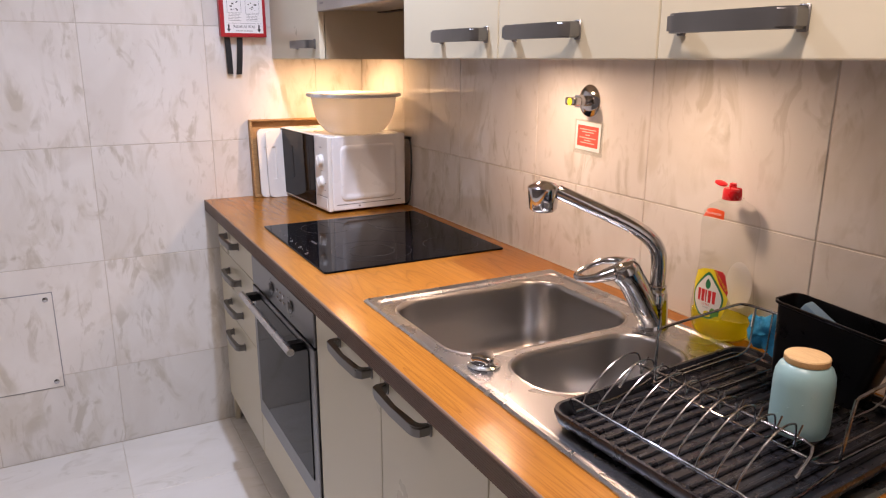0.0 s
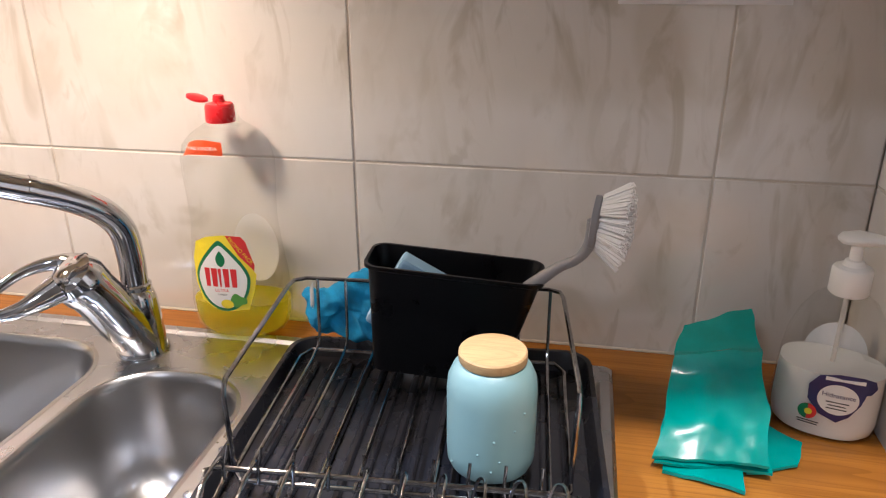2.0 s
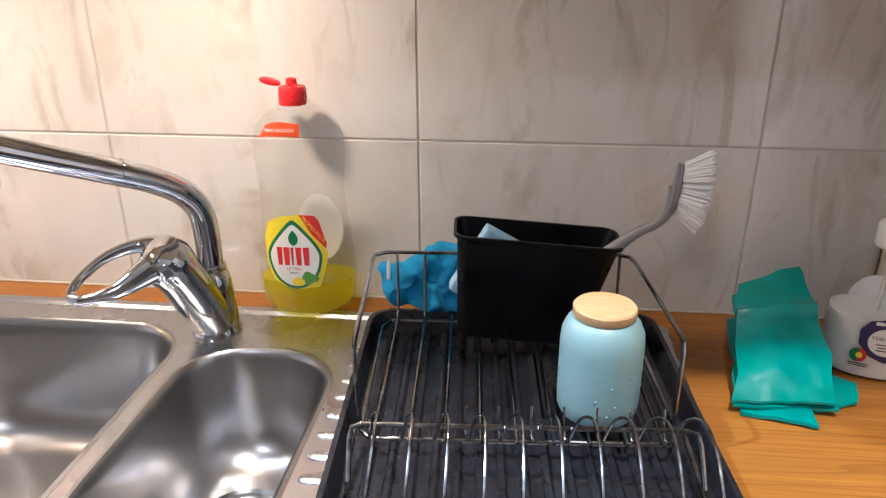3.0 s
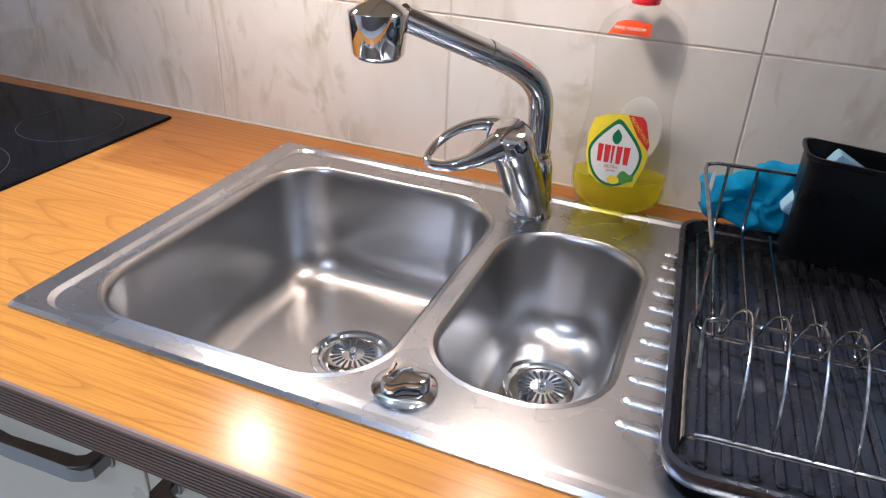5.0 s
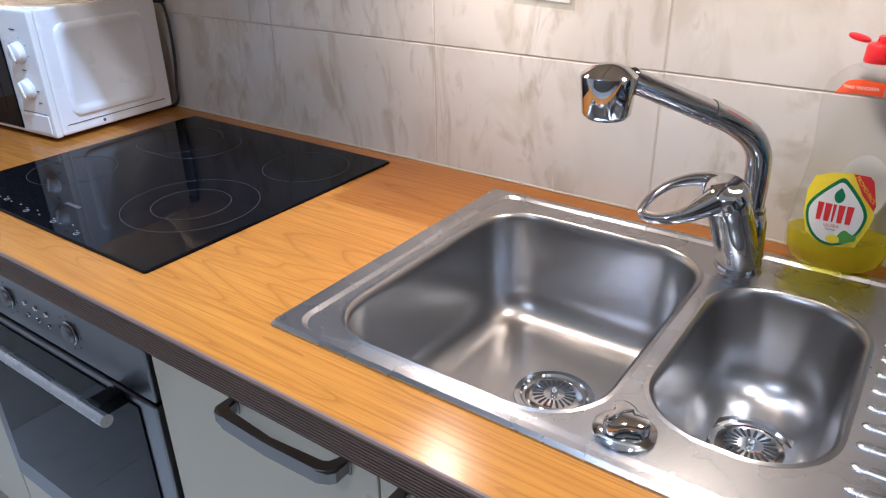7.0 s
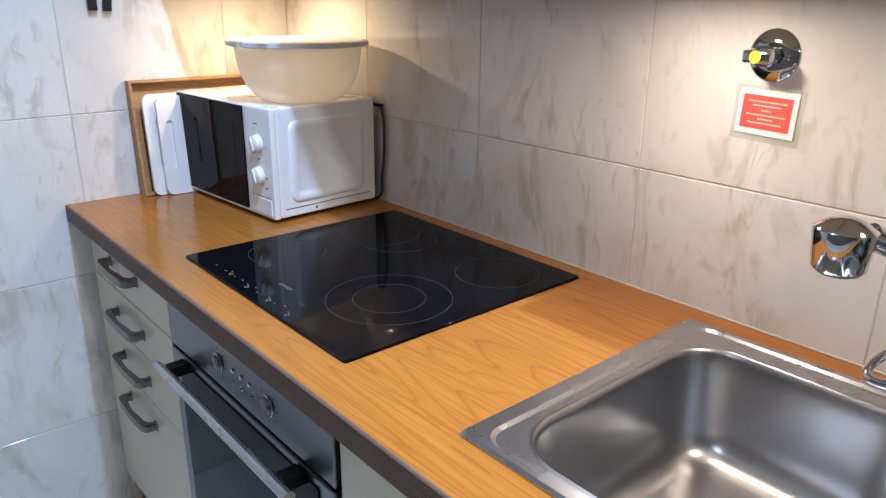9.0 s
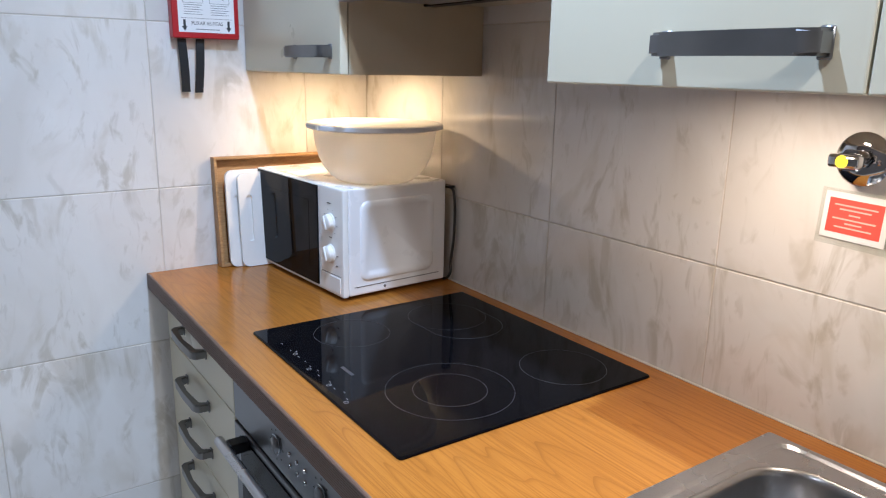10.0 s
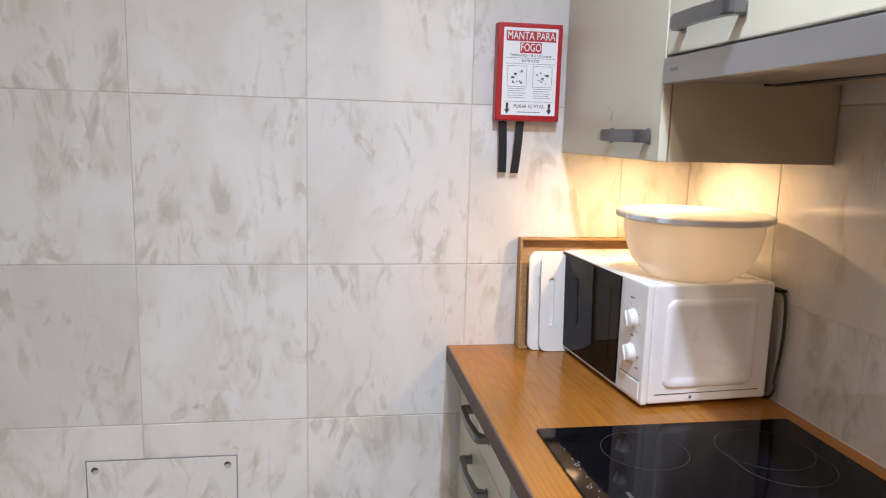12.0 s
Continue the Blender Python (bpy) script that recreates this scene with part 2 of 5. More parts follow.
YELLOW_SOAP = clear_material("yellow_soap", (0.97, 0.965, 0.10), 0.15, 0.03, 0.34, body_colour=(0.85, 0.76, 0.005), dents=0.6)
SOAP_WHITE = worn("white_liquid_soap", (0.80, 0.80, 0.77), 0.3, amount=0.02)
CAP_RED = worn("red_cap_plastic", (0.72, 0.02, 0.025), 0.3, amount=0.08)
LABEL_ORANGE = mat("orange_label", (0.85, 0.10, 0.02), 0.35)
LABEL_YELLOW = mat("yellow_label", (0.88, 0.72, 0.02), 0.35)
LABEL_GREEN = mat("green_label", (0.01, 0.19, 0.07), 0.35)
LABEL_WHITE = mat("white_label", (0.85, 0.85, 0.82), 0.35)
LABEL_RED = mat("red_label", (0.70, 0.03, 0.03), 0.35)
LABEL_NAVY = mat("navy_label", (0.025, 0.025, 0.12), 0.35)
LEAF_GREEN = mat("leaf_print", (0.10, 0.33, 0.05), 0.35)
AQUA = worn("pale_teal_glaze", (0.215, 0.35, 0.35), 0.38, amount=0.06, relief=0.03)
TEAL = worn("teal_plastic_film", (0.0, 0.27, 0.24), 0.20, amount=0.15, scale=30, Specular_IOR_Level=0.38)
BLUE_CLOTH = worn("blue_microfibre", (0.02, 0.31, 0.60), 0.95, amount=0.3, scale=60, grain=420, relief=1.0)
SPONGE = worn("pale_blue_sponge", (0.33, 0.55, 0.75), 0.9, relief=0.8)
GREY_PLASTIC = worn("grey_plastic", (0.24, 0.24, 0.25), 0.4)
BRISTLE = worn("white_bristle", (0.88, 0.88, 0.86), 0.7)
YELLOW_DOT = mat("yellow_dot", (0.85, 0.80, 0.02), 0.4)
RING_LINE = mat("grey_print", (0.05, 0.05, 0.054), 0.4)
PRINT_WHITE = mat("white_print", (0.24, 0.24, 0.25), 0.4)
PUCK_GLOW = glow_material("lamp_lens", (1.0, 0.8, 0.55), 8.0)
CORD = worn("black_cord", (0.02, 0.02, 0.02), 0.5)

# ---- mesh helpers ----
WORLD = {}


def thing(name, m, label, category, group="", kind=""):
    ob = new(name)
    ob.empty_display_size = 0.05
    ob.matrix_basis = m
    WORLD[ob.name] = m
    return tagged(ob, label, category, group, kind)


def part(name, bm, material, parent=None, label="", local=False, smooth=False, **tags):
    """Links a bmesh as one mesh object; in world metres, or in its parent's where local."""
    if isinstance(bm, bpy.types.Mesh):
        me = bm
    else:
        bmesh.ops.recalc_face_normals(bm, faces=bm.faces)
        me = bpy.data.meshes.new(name)
        bm.to_mesh(me)
        bm.free()
    if material and not me.materials:
        me.materials.append(material)
    if smooth:
        for p in me.polygons:
            p.use_smooth = True
        me.set_sharp_from_angle(angle=radians(40))
    ob = new(name, me)
    if parent:
        pm = WORLD.get(parent.name, Matrix())
        if not local:
            me.transform(pm.inverted())
        ob.parent = parent
        WORLD[ob.name] = pm
    else:
        WORLD[ob.name] = Matrix()
    return tagged(ob, label, **tags)


def box(x0, x1, y0, y1, z0, z1, bevel=0.0, seg=2, bm=None):
    b = bmesh.new()
    m = Matrix.Translation(((x0 + x1) / 2, (y0 + y1) / 2, (z0 + z1) / 2)) @ Matrix.Diagonal((x1 - x0, y1 - y0, z1 - z0, 1))
    bmesh.ops.create_cube(b, size=1, matrix=m)
    if bevel:
        bmesh.ops.bevel(b, geom=b.edges[:], offset=bevel, segments=seg, affect="EDGES", profile=0.6)
    if bm is None:
        return b
    join(bm, b)
    return bm


def join(bm, other):
    me = bpy.data.meshes.new("tmp")
    other.to_mesh(me)
    other.free()
    bm.from_mesh(me)
    bpy.data.meshes.remove(me)


def loft(loops, close=True, cap0=True, cap1=True):
    """Skins loops of equal length."""
    b = bmesh.new()
    rings = [[b.verts.new(p) for p in loop] for loop in loops]
    n = len(rings[0])
    for r, s in zip(rings, rings[1:]):
        for i in range(n if close else n - 1):
            j = (i + 1) % n
            b.faces.new((r[i], r[j], s[j], s[i]))
    if cap0:
        b.faces.new(rings[0])
    if cap1:
        b.faces.new(rings[-1])
    return b


def lathe(profile, seg=32, at=(0, 0, 0), squash=1.0, cap0=True, cap1=True):
    loops = [[(at[0] + r * math.cos(a), at[1] + r * squash * math.sin(a), at[2] + z)
              for a in (2 * math.pi * i / seg for i in range(seg))] for r, z in profile]
    return loft(loops, True, cap0, cap1)


def rod(a, b_, r0, r1=None, seg=20):
    """A straight round bar between two points."""
    a, b_ = Vector(a), Vector(b_)
    q = (b_ - a).to_track_quat("Z", "Y")
    out = lathe([(r0, 0), (r0 if r1 is None else r1, (b_ - a).length)], seg)
    bmesh.ops.transform(out, matrix=Matrix.Translation(a) @ q.to_matrix().to_4x4(), verts=out.verts)
    return out


def smooth_path(points, steps=6):
    """Catmull-Rom through the points."""
    p = [Vector(q) for q in points]
    p = [p[0] * 2 - p[1]] + p + [p[-1] * 2 - p[-2]]
    out = []
    for i in range(1, len(p) - 2):
        for k in range(steps):
            t = k / steps
            out.append(0.5 * (2 * p[i] + (p[i + 1] - p[i - 1]) * t + (2 * p[i - 1] - 5 * p[i] + 4 * p[i + 1] - p[i + 2]) * t * t
                              + (3 * p[i] - p[i - 1] - 3 * p[i + 1] + p[i + 2]) * t ** 3))
    return out + [p[-2]]


def tube(points, r, seg=8, round_steps=0):
    """A bent bar along points; r is one radius or one for each point."""
    pts = smooth_path(points, round_steps) if round_steps else [Vector(p) for p in points]
    rs = r if isinstance(r, (list, tuple)) else [r] * len(pts)
    if len(rs) != len(pts):
        rs = list(np.interp(np.linspace(0, 1, len(pts)), np.linspace(0, 1, len(rs)), rs))
    loops, ref = [], None
    for i, p in enumerate(pts):
        d = (pts[min(i + 1, len(pts) - 1)] - pts[max(i - 1, 0)]).normalized()
        if ref is None:
            ref = d.orthogonal().normalized()
        ref = (ref - d * ref.dot(d)).normalized()
        s = d.cross(ref)
        loops.append([p + (ref * math.cos(a) + s * math.sin(a)) * rs[i] for a in (2 * math.pi * k / seg for k in range(seg))])
    return loft(loops)


def rounded(x0, x1, y0, y1, r, z, n=6):
    """A loop round a rectangle with rounded corners."""
    out = []
    for cx, cy, a0 in ((x1 - r, y1 - r, 0), (x0 + r, y1 - r, 90), (x0 + r, y0 + r, 180), (x1 - r, y0 + r, 270)):
        for k in range(n + 1):
            a = radians(a0 + 90 * k / n)
            out.append((cx + r * math.cos(a), cy + r * math.sin(a), z))
    return out


def prism(outline, y0, y1):
    """An outline in x and z, drawn out from y0 to y1."""
    return loft([[(x, y0, z) for x, z in outline], [(x, y1, z) for x, z in outline]])


def text_mesh(body, size, align="CENTER", depth=0.0003):
    cu = bpy.data.curves.new("text", "FONT")
    cu.body, cu.size, cu.align_x, cu.align_y, cu.extrude = body, size, align, "CENTER", depth
    ob = new("text", cu)
    bpy.context.view_layer.update()
    me = bpy.data.meshes.new_from_object(ob.evaluated_get(bpy.context.evaluated_depsgraph_get()))
    bpy.data.objects.remove(ob)
    bpy.data.curves.remove(cu)
    me.materials.clear()
    return me


def wall_text(name, body, size, m, material, parent, width=None):
    """Writing in the plane of m: x along the line, y up."""
    me = text_mesh(body, size)
    if width:
        xs = [v.co.x for v in me.vertices]
        k = width / max(1e-6, max(xs) - min(xs))
        me.transform(Matrix.Diagonal((k, 1, 1, 1)))
    me.transform(m)
    return part(name, me, material, parent)

# ---- structure ----
FLOOR, TOP = -0.025, 0.90
CEIL = 2.55
X_RIGHT, X_END, Y_FRONT = 2.632, 4.3, -2.35
GAP = 0.0022


def wall(name, x0, x1, y0, y1, z0, z1, material=GROUT):
    return tagged(part(name, box(x0, x1, y0, y1, z0, z1), material), kind="structure")


wall_back = wall("wall_back", -0.12, X_RIGHT, 0.0018, 0.13, FLOOR - 0.1, CEIL)
wall_end = wall("wall_end", -0.13, -0.0018, Y_FRONT, 0.0018, FLOOR - 0.1, CEIL)
wall_return = wall("wall_return", X_RIGHT + 0.0018, X_END, -0.63, 0.13, FLOOR - 0.1, CEIL)
wall_opposite = wall("wall_opposite", -0.13, X_END + 0.12, Y_FRONT - 0.12, Y_FRONT, FLOOR - 0.1, CEIL, DIM_UNSEEN_WALL)
wall_far = wall("wall_far", X_END, X_END + 0.12, Y_FRONT, -0.63, FLOOR - 0.1, CEIL, DIM_UNSEEN_WALL)
floor_slab = wall("floor", -0.13, X_END + 0.12, Y_FRONT - 0.12, 0.13, FLOOR - 0.12, FLOOR - 0.0018)
ceiling = wall("ceiling", -0.13, X_END + 0.12, Y_FRONT - 0.12, 0.13, CEIL, CEIL + 0.1, PLASTER)

# ---- lower cabinets ----
FRONT, PLINTH = -0.62, 0.10


def bow_handle(parent, x0, x1, z, y, reach=0.032, tall=0.02):
    """A bowed bar handle with two feet, on a front whose face lies at y."""
    w, r = x1 - x0, reach
    outline = [(0, 0), (0, r - 0.008), (0.006, r - 0.001), (0.02, r + 0.002), (w / 2, r + 0.005), (w - 0.02, r + 0.002), (w - 0.006, r - 0.001), (w, r - 0.008), (w, 0),
               (w - 0.013, 0), (w - 0.013, r - 0.014), (w - 0.022, r - 0.009), (w / 2, r - 0.006), (0.022, r - 0.009), (0.013, r - 0.014), (0.013, 0)]
    b = loft([[(x0 + u, y - v, z - tall / 2) for u, v in outline], [(x0 + u, y - v, z + tall / 2) for u, v in outline]])
    bmesh.ops.bevel(b, geom=[e for e in b.edges if abs(e.verts[0].co.z - e.verts[1].co.z) < 1e-6], offset=0.003, segments=2, affect="EDGES")
    for fx in (x0 - 0.001, x1 - 0.014):
        box(fx, fx + 0.015, y - 0.004, y, z - tall / 2 - 0.003, z + tall / 2 + 0.003, 0.0015, 1, b)
    return part("handle", b, PEWTER, parent, "bowed pewter bar handle", smooth=True)


def front(parent, name, x0, x1, z0, z1, y=FRONT, thick=0.018):
    return part(name, box(x0 + 0.0015, x1 - 0.0015, y, y + thick, z0 + 0.0015, z1 - 0.0015, 0.0022), CREAM, parent)


def carcass(parent, x0, x1, y0, y1, z0, z1, lift=0.0, top=True):
    """Side, bottom, back and top boards of a cabinet; lift raises the bottom board."""
    boards = [("side_panel", (x0, x0 + 0.016, y0, y1, z0, z1)), ("side_panel", (x1 - 0.016, x1, y0, y1, z0, z1)), ("bottom_panel", (x0 + 0.0165, x1 - 0.0165, y0, y1, z0 + lift, z0 + lift + 0.016)),
              ("back_panel", (x0 + 0.0165, x1 - 0.0165, y1 - 0.01, y1, z0 + lift + 0.0165, z1 - 0.02))]
    if top:
        boards.append(("top_panel", (x0 + 0.0165, x1 - 0.0165, y0 + 0.002, y1, z1 - 0.0165, z1 - 0.001)))
    for name, q in boards:
        part(name, box(*q), CARCASS, parent)


drawer_unit = thing("drawer_cabinet", pose(0.28, -0.3, FLOOR), "cream lacquered base cabinet with four drawers and pewter handles", "cabinet")
carcass(drawer_unit, 0.028, 0.555, -0.60, -0.02, PLINTH - 0.005, 0.858)
for z0, z1 in ((0.724, 0.856), (0.604, 0.724), (0.484, 0.604), (PLINTH, 0.484)):
    d = front(drawer_unit, "drawer_front", 0.028, 0.555, z0, z1)
    bow_handle(d, 0.185, 0.375, z1 - 0.06, FRONT)

for i, (x0, x1, hx) in enumerate(((1.195, 1.593, 1.36), (1.593, 2.0, 1.622), (2.0, 2.4, 2.17))):
    c = thing("base_cabinet", pose((x0 + x1) / 2, -0.3, FLOOR), "cream lacquered base cabinet with one door under the worktop", "cabinet", "base cabinets with doors")
    carcass(c, x0 + 0.0005, x1 - 0.0005, -0.60, -0.02, PLINTH - 0.005, 0.70, top=False)
    d = front(c, "door", x0, x1, PLINTH, 0.856)
    bow_handle(d, hx, hx + 0.195, 0.806, FRONT)
c = thing("filler_panel", pose(0.014, -0.60, FLOOR), "narrow cream filler strip between the drawers and the tiled wall", "panel")
part("panel", box(0.001, 0.027, -0.606, -0.588, FLOOR + 0.001, 0.858, 0.001), CREAM, c)
c = thing("filler_panel", pose(2.52, -0.61, FLOOR), "plain cream filler panel closing the row of base cabinets", "panel")
part("panel", box(2.402, X_RIGHT, FRONT, FRONT + 0.018, PLINTH, 0.856, 0.002), CREAM, c)
plinth = thing("plinth", pose(1.3, -0.56, FLOOR), "beige recessed plinth board under the base cabinets", "plinth")
part("board", box(0.028, X_RIGHT - 0.002, -0.572, -0.556, FLOOR + 0.001, PLINTH - 0.007, 0.001), CARCASS, plinth)

# ---- oven ----
OX0, OX1 = 0.558, 1.185
oven = thing("oven", pose(0.875, -0.3, FLOOR), "built-in electric oven with stainless frame and dark glass door", "oven")
part("body", box(OX0 + 0.02, OX1 - 0.02, -0.598, -0.06, 0.265, 0.85), SHADOW_GAP, oven)
part("top_trim", box(OX0 + 0.003, OX1 - 0.003, -0.612, -0.598, 0.815, 0.857, 0.001), BLACK, oven, "black trim strip")
panel = part("control_panel", box(OX0 + 0.003, OX1 - 0.003, -0.622, -0.598, 0.722, 0.814, 0.003), OVEN_STEEL, oven, "brushed steel control panel")
for kx in (0.795, 0.985):
    b = lathe([(0.0185, 0), (0.0185, 0.003), (0.015, 0.0035), (0.014, 0.007), (0.012, 0.0085)], 28)
    bmesh.ops.transform(b, matrix=pose(kx, -0.622, 0.77, 90), verts=b.verts)
    k = part("knob", b, OVEN_STEEL, panel, "round retractable steel knob", smooth=True)
    b = lathe([(0.0186, 0.0005), (0.0196, 0.0012), (0.0196, 0.0028), (0.0186, 0.0035)], 28, cap0=False, cap1=False)
    bmesh.ops.transform(b, matrix=pose(kx, -0.622, 0.77, 90), verts=b.verts)
    part("rim", b, CHROME, k, "thin chrome rim", smooth=True)
for row in (0.781, 0.759):
    for kx in (0.858, 0.89, 0.922):
        b = lathe([(0.0048, 0), (0.0048, 0.002), (0.0038, 0.0035)], 14)
        bmesh.ops.transform(b, matrix=pose(kx, -0.622, row, 90), verts=b.verts)
        part("button", b, CHROME, panel, smooth=True)
for kx in (0.795, 0.985):
    for a in range(0, 360, 45):
        mx, mz = kx + 0.029 * math.cos(radians(a)), 0.77 + 0.029 * math.sin(radians(a))
        part("marking", box(mx - 0.0016, mx + 0.0016, -0.6226, -0.6222, mz - 0.0014, mz + 0.0014), INK, panel)
door = part("door", box(OX0 + 0.003, OX1 - 0.003, -0.624, -0.600, 0.262, 0.716, 0.003), OVEN_STEEL, oven, "oven door with a steel frame")
part("glass", box(OX0 + 0.045, OX1 - 0.045, -0.6268, -0.6243, 0.325, 0.700, 0.0008), OVEN_GLASS, door, "dark reflecting door glass")
b = rod((0.598, -0.668, 0.698), (1.127, -0.668, 0.698), 0.0102, seg=24)
part("handle_bar", b, STEEL, door, "round brushed steel handle bar", smooth=True)
for hx in (0.622, 1.072):
    part("handle_bracket", box(hx, hx + 0.032, -0.662, -0.625, 0.688, 0.710, 0.003), BLACK, door, "black plastic handle bracket")
part("lower_panel", box(OX0 + 0.0015, OX1 - 0.0015, FRONT, FRONT + 0.018, PLINTH, 0.258, 0.002), CREAM, oven, "cream panel below the oven door")

# ---- worktop ----
CX0, CX1, CY0, CY1 = 1.415, 1.995, -0.548, -0.10
WY = -0.657
worktop = thing("worktop", pose(1.3, -0.3, 0.86), "cherry-coloured laminate worktop with a ribbed dark brown edge", "worktop")
b = bmesh.new()
for q in ((0.001, CX0, WY + 0.003, -0.001), (CX1, X_RIGHT - 0.001, WY + 0.003, -0.001), (CX0, CX1, WY + 0.003, CY0), (CX0, CX1, CY1, -0.001)):
    box(*q, 0.86, TOP, bm=b)
bmesh.ops.remove_doubles(b, verts=b.verts, dist=1e-5)
part("slab", b, WOOD, worktop)
outline = [(WY + 0.004, 0.8595), (WY + 0.004, 0.9004), (WY + 0.001, 0.9004), (WY - 0.001, 0.8985)]
for k in range(9):
    z = 0.8975 - k * 0.0042
    outline += [(WY - 0.0012, z), (WY - 0.0012, z - 0.0026), (WY, z - 0.003), (WY, z - 0.0039)]
outline += [(WY - 0.001, 0.8595)]
part("edge_strip", loft([[(0.001, y, z) for y, z in outline], [(X_RIGHT - 0.001, y, z) for y, z in outline]]), EDGE, worktop, "ribbed dark brown edge strip")
part("sealant", tube([(0.002, -0.0035, TOP + 0.001), (X_RIGHT - 0.003, -0.0035, TOP + 0.0006)], 0.0022, 6), GROUT, worktop, "off-white sealant bead")

# ---- hob ----
HX0, HX1, HY0, HY1 = 0.567, 1.152, -0.578, -0.045
hob = thing("ceramic_hob", pose(0.87, -0.316, TOP), "black glass ceramic hob with thin printed cooking rings", "hob")
part("glass_plate", loft([rounded(HX0, HX1, HY0, HY1, 0.006, TOP + 0.0005), rounded(HX0, HX1, HY0, HY1, 0.006, TOP + 0.003),
                          rounded(HX0 + 0.002, HX1 - 0.002, HY0 + 0.002, HY1 - 0.002, 0.005, TOP + 0.005)]), BLACK_GLASS, hob)


def ring(cx, cy, r, z, wide=0.0007, seg=64, ry=None):
    ry = ry or r
    pts = [(math.cos(2 * math.pi * k / seg), math.sin(2 * math.pi * k / seg)) for k in range(seg)]
    loops = [[(cx + c * (r + d), cy + s * (ry + d), z + h) for c, s in pts] for d, h in ((wide / 2, 0), (wide / 2, 0.0003), (-wide / 2, 0.0003), (-wide / 2, 0))]
    return loft(loops, True, False, False)


for cx, cy, r in ((1.007, -0.390, 0.064), (1.007, -0.390, 0.111), (1.038, -0.156, 0.080), (0.681, -0.408, 0.078), (0.698, -0.182, 0.086)):
    part("cooking_ring", ring(cx, cy, r, TOP + 0.0051), RING_LINE, hob)
arc = [(0.698 + 0.06 + 0.085 * math.cos(a), -0.182 + 0.085 * math.sin(a), TOP + 0.0052) for a in np.linspace(-1.35, 1.35, 24)]
part("cooking_ring", tube([(0.708, -0.266, TOP + 0.0052)] + arc + [(0.708, -0.098, TOP + 0.0052)], 0.0005, 4), RING_LINE, hob)
for k, (mx, my) in enumerate(((0.66, -0.553), (0.70, -0.552), (0.712, -0.545), (0.738, -0.552), (0.765, -0.55), (0.79, -0.552), (0.815, -0.548), (0.835, -0.556), (0.87, -0.551), (0.898, -0.556), (0.92, -0.548), (0.945, -0.556))):
    part("touch_marking", box(mx, mx + 0.005, my, my + 0.0012, TOP + 0.005, TOP + 0.0054), PRINT_WHITE, hob)
    if k % 3 == 2:
        part("touch_marking", ring(mx + 0.012, my - 0.006, 0.004, TOP + 0.005, 0.001, 14), PRINT_WHITE, hob)
part("maker_mark", box(0.825, 0.868, -0.507, -0.500, TOP + 0.005, TOP + 0.0053), RING_LINE, hob, "small grey printed bar")

# ---- sink ----
SX0, SX1, SY0, SY1 = 1.389, 2.373, -0.571, -0.057
sink = thing("kitchen_sink", pose(1.88, -0.32, TOP), "stainless steel inset sink with one and a half bowls and drainer", "sink")
FILLET = 0.055
B1, B2 = (1.444, 1.775, -0.534, -0.122), (1.810, 1.977, -0.484, -0.168)
b = bmesh.new()
outer = [rounded(SX0, SX1, SY0, SY1, 0.006, TOP + 0.0006), rounded(SX0, SX1, SY0, SY1, 0.006, TOP + 0.003), rounded(SX0 + 0.004, SX1 - 0.004, SY0 + 0.004, SY1 - 0.004, 0.006, TOP + 0.007),
         rounded(SX0 + 0.026, SX1 - 0.014, SY0 + 0.012, SY1 - 0.014, 0.03, TOP + 0.007), rounded(SX0 + 0.031, SX1 - 0.018, SY0 + 0.016, SY1 - 0.018, 0.03, TOP + 0.0030)]
rings = [[b.verts.new(p) for p in loop] for loop in outer]
for r, s in zip(rings, rings[1:]):
    for i in range(len(r)):
        b.faces.new((r[i], r[(i + 1) % len(r)], s[(i + 1) % len(r)], s[i]))
edges = [b.edges.get((rings[-1][i], rings[-1][(i + 1) % len(rings[-1])])) for i in range(len(rings[-1]))]
rims = []
for (x0, x1, y0, y1), rad in ((B1, 0.075), (B2, 0.07)):
    vs = [b.verts.new(p) for p in rounded(x0 - 0.010, x1 + 0.010, y0 - 0.010, y1 + 0.010, rad + 0.010, TOP + 0.004, 10)]
    rims.append(vs)
    for i in range(len(vs)):
        edges.append(b.edges.new((vs[i], vs[(i + 1) % len(vs)])))
bmesh.ops.triangle_fill(b, edges=edges, use_beauty=True)
part("rim", b, STEEL, sink, "brushed steel rim and drainer")
